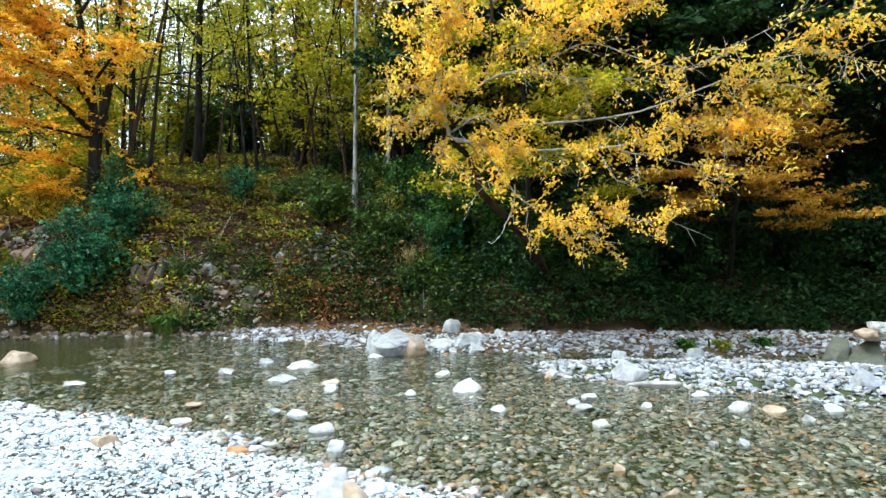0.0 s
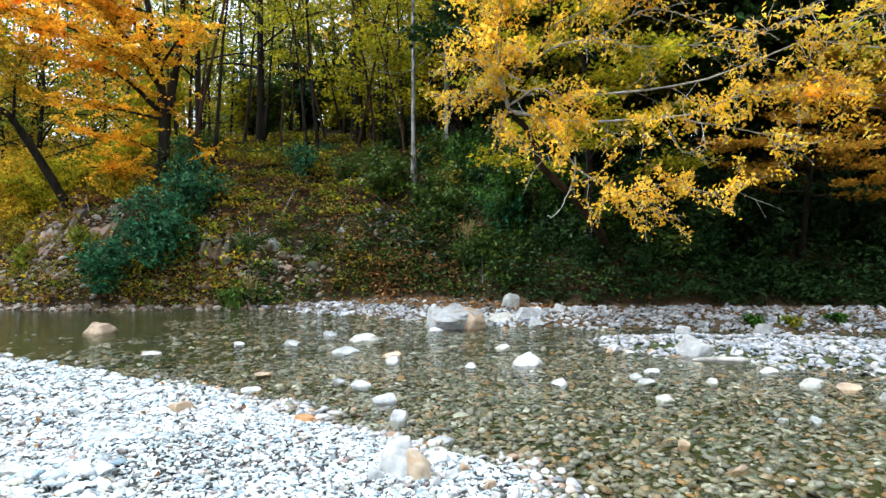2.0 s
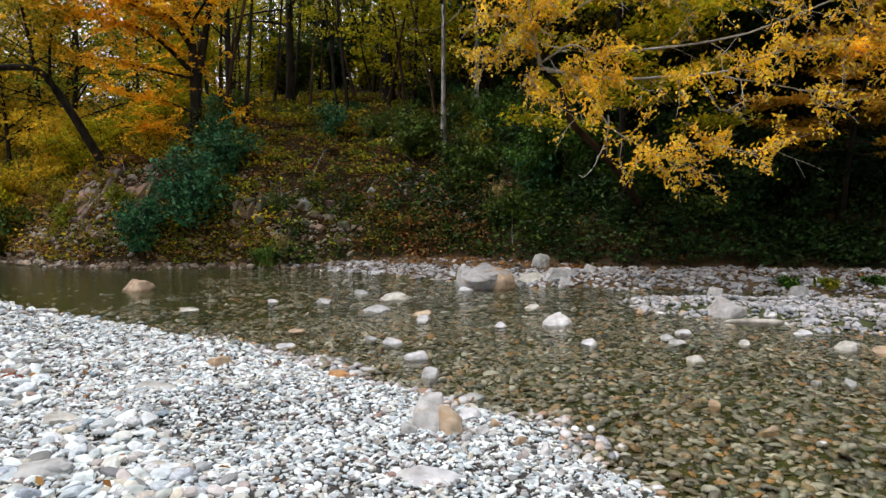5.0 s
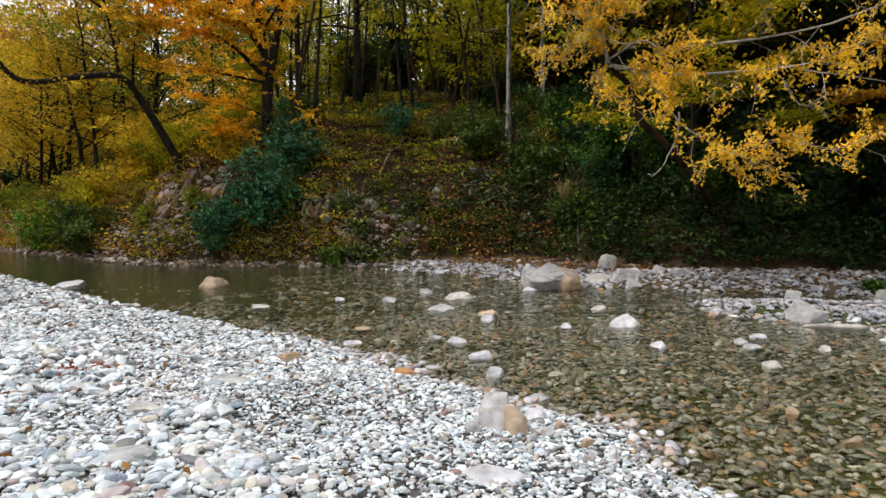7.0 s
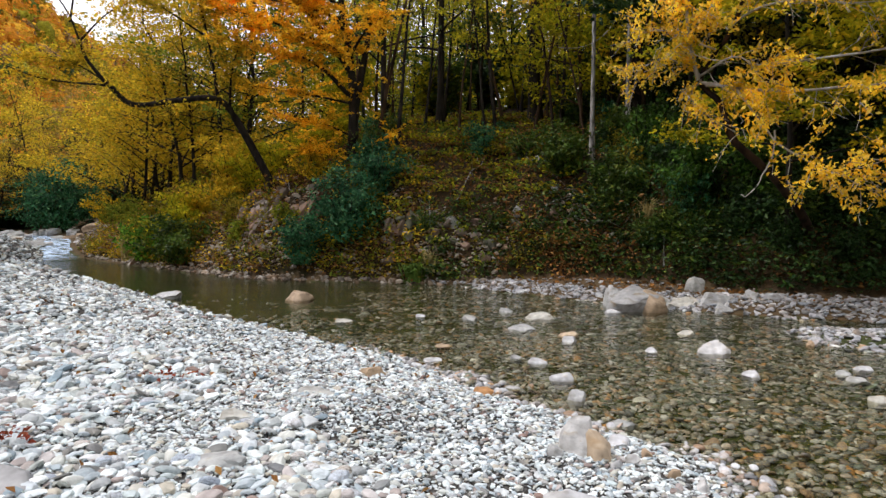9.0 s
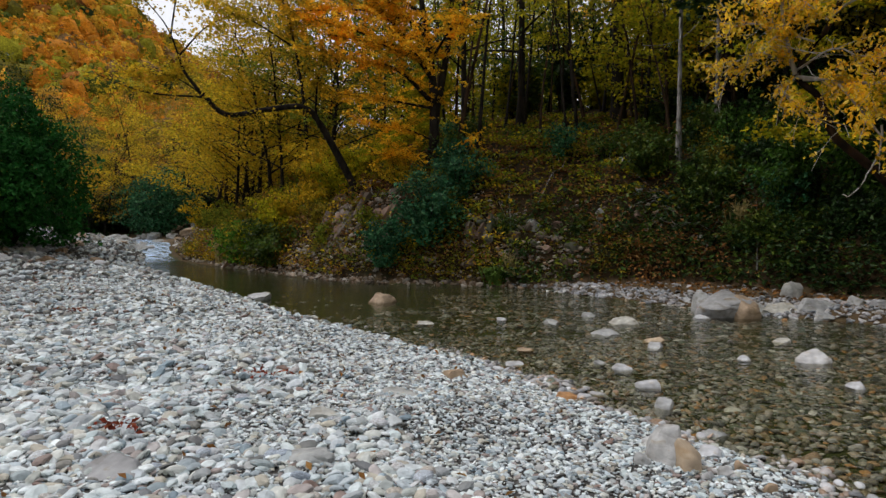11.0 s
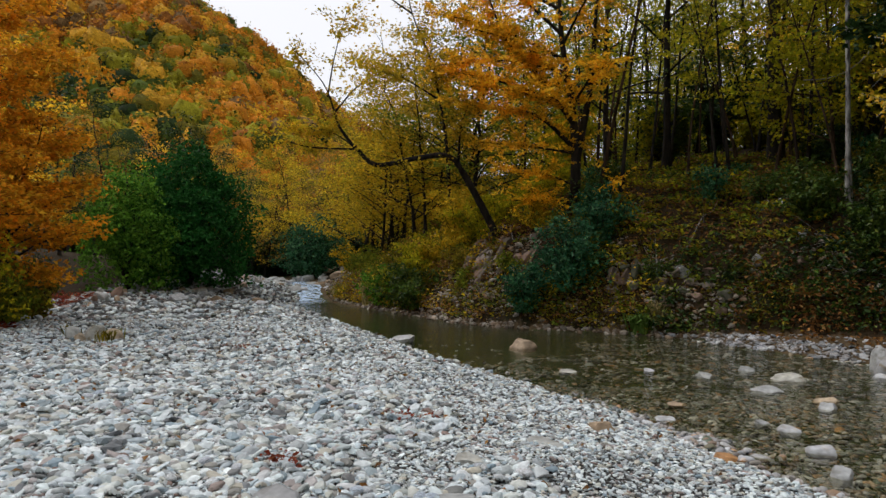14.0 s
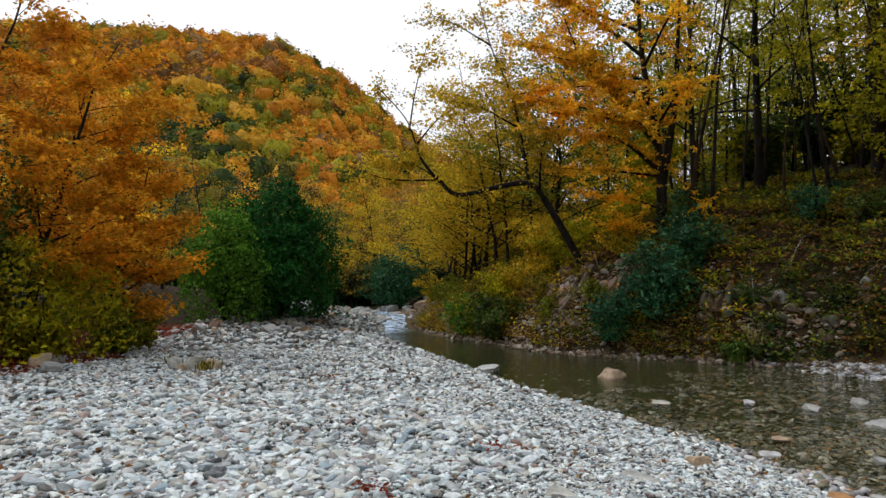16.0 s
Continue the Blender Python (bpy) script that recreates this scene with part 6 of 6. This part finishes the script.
# fallen branches on the bank
rng = np.random.default_rng(151)
for i, (x, y, L, az) in enumerate([(-1.4, 17.6, 1.6, 70), (-2.4, 17.0, 1.2, 100), (0.9, 16.2, 1.5, 20), (1.4, 15.7, 1.1, 160), (2.4, 15.4, 1.3, 45), (-6.6, 18.4, 1.4, 120), (-8.0, 18.2, 1.2, 60), (-3.3, 18.4, 1.8, 35), (0.2, 18.0, 1.5, 110), (3.0, 14.6, 1.2, 80)]):
    t = np.linspace(-0.5, 0.5, 8)
    px, py = x + t * L * math.cos(radians(az)), y + t * L * math.sin(radians(az))
    pl = np.stack([px, py, land(px, py)[0] + 0.05 + 0.10 * np.abs(rng.normal(0, 1, 8))], 1)
    side_twigs = [(np.stack([pl[k], pl[k] + rng.normal(0, 0.16, 3) + [0, 0, .12], pl[k] + rng.normal(0, 0.26, 3) + [0, 0, .24]]), np.array([.009, .006, .003])) for k in (2, 3, 5, 6)]
    limbs = [(pl - [x, y, 0], 0.02 * (1 - 0.6 * np.linspace(0, 1, 8)))] + [(p - [x, y, 0], q) for p, q in side_twigs]
    thing("fallen_branch", mesh_of("fallen_branch", *tubes(limbs, 5), BARK_PALE, smooth=True), pose(x, y, 0), "thin grey dead branch lying on the leafy bank", "branch", "fallen branches")

# rough stones upstream
rng = np.random.default_rng(97)
for i in range(84):
    yaw, r = (rng.uniform(33, 49), rng.uniform(24, 36)) if i < 46 else (rng.uniform(33.5, 43), rng.uniform(34, 41))
    x, y = -math.sin(radians(yaw)) * r, math.cos(radians(yaw)) * r
    if i < 46 and (side(np.array([x]), np.array([y]), BANK_TOE)[0] > 0 or (side(np.array([x]), np.array([y]), NEAR_EDGE)[0] > -0.3 and 0.8 * y - 0.6 * x < 31)):
        continue
    w = rng.uniform(.3, .8) * (1 if i < 46 else 1.3)
    stone("upstream_rock", 600 + i, x, y, w, w * .7, w * .35, PALE_ROCK if i % 3 else TAN_ROCK, "rock on the gravel upstream", "rocks upstream", rng.uniform(0, 180), 0.15, 9, sub=2)

# ---- the wooded hillside across the valley ----
rng = np.random.default_rng(123)
hill_mats = HILL
n = 2500
r, a = np.sqrt(rng.uniform(74 ** 2, 250 ** 2, n)), np.radians(rng.uniform(24, 74, n))
x, y = -np.sin(a) * r, np.cos(a) * r
z, k = land(x, y)
tone = 0.8 * waves(x, y, 0.018, 31) + 0.75 * rng.normal(0, 1, n) + 1.3 * (step(80, 200, r) - 0.6)
order = np.array([4, 3, 4, 7, 3, 2, 1, 0, 7, 1, 0, 0, 5, 6])
pick = order[np.clip(((tone + 2.0) / 4.0 * 14).astype(int), 0, 13)]
cv, cf = ICO[2]
vs, fs, mi, base = [], [], [], 0
bv, bf, bi = [], [], []
for i in range(n):
    w, h = rng.uniform(1.9, 4.8), rng.uniform(2.6, 5.2)
    c = np.array([x[i], y[i], z[i] + h * 0.7])
    m = int(84 * min(2.5, (140 / r[i]) ** 1.3)) if r[i] < 140 else 84
    d = rng.normal(0, 1, (m, 3))
    d[:, 2] = np.abs(d[:, 2]) * 0.9 - 0.2
    d /= np.linalg.norm(d, axis=1, keepdims=True)
    lump = 1 + 0.25 * np.sin(d[:, 0] * 5 + i) * np.cos(d[:, 1] * 4 + 2 * i)
    core = 0.8 * (1 + 0.25 * np.sin(cv[:, 0] * 5 + i) * np.cos(cv[:, 1] * 4 + 2 * i) + rng.normal(0, 0.05, len(cv)))
    bv.append(c + cv * core[:, None] * np.array([w, w, h]))
    bf.append(cf[cv[cf][:, :, 2].mean(1) > -0.4] + i * len(cv))
    bi.append(np.full(len(bf[-1]), pick[i]))
    q, fq = leaf_quads(c + d * lump[:, None] * np.array([w, w, h]) * rng.uniform(0.8, 1.08, (m, 1)), rng, float(np.clip(0.0052 * r[i], 0.34, 0.85)), 0.72, 0.8, 0.0, d)
    vs.append(q)
    fs.append(fq + base)
    mi.append(np.full(m, pick[i]))
    base += len(q)
thing("hillside_wood", mesh_of("hillside_wood", np.concatenate(vs), np.concatenate(fs), hill_mats, np.concatenate(mi)),
      label="autumn woodland in orange, olive and green covering the hillside", category="woodland", kind="stuff")
thing("hillside_canopy", mesh_of("hillside_canopy", np.concatenate(bv), np.concatenate(bf), hill_mats, np.concatenate(bi), True),
      label="closed canopy of the autumn wood on the hillside", category="woodland", kind="stuff")

# unseen wood added behind the bar to keep low light off the bank
rng = np.random.default_rng(181)
vs, fs, mi, base = [], [], [], 0
cv, cf = ICO[2]
for i in range(620):
    rr_, aa = math.sqrt(rng.uniform(23 ** 2, 88 ** 2)), radians(rng.uniform(100, 260))
    px, py = -math.sin(aa) * rr_, math.cos(aa) * rr_
    w, h = rng.uniform(1.8, 3.2), rng.uniform(3.0, 5.0)
    lump = 1 + 0.25 * np.sin(cv[:, 0] * 5 + i) * np.cos(cv[:, 1] * 4 + 2 * i) + rng.normal(0, 0.09, len(cv))
    vs.append(np.array([px, py, ground_z(px, py) + h * 0.75]) + cv * lump[:, None] * np.array([w, w, h]))
    fs.append(cf + base)
    mi.append(np.full(len(cf), rng.choice([2, 3, 0, 7, 4])))
    base += len(cv)
thing("rear_wood", mesh_of("rear_wood", np.concatenate(vs), np.concatenate(fs), HILL, np.concatenate(mi), False), label="unseen wood added behind the gravel bar to block low light", category="woodland", kind="stuff")

# ---- cobbles of the bar that lie nearest ----
rng = np.random.default_rng(11)
shapes = [mesh_of("cobble", rock_shape(rng, 2, 6, 0.66, 0.04)[0] * np.array([.5, .38, .24]), ICO[2][1], COBBLE, smooth=True) for _ in range(10)]
count = 0
while count < 290:
    x, y = polar(rng, 1, 2.9, 8.5, -25, 68)
    zz, kk = land(x, y)
    if kk[0] != 0 or not coarse(x, y, zz)[0]:
        continue
    ob = part("cobble", shapes[count % 10], ground)
    sc = float(0.085 * min(1.6, math.exp(rng.normal(0, 0.3))))
    ob.matrix_basis = pose(float(x[0]), float(y[0]), float(zz[0]) + sc * 0.16, rng.normal(0, 9), rng.normal(0, 9), rng.uniform(0, 360)) @ Matrix.Diagonal((sc, sc, sc, 1))
    count += 1
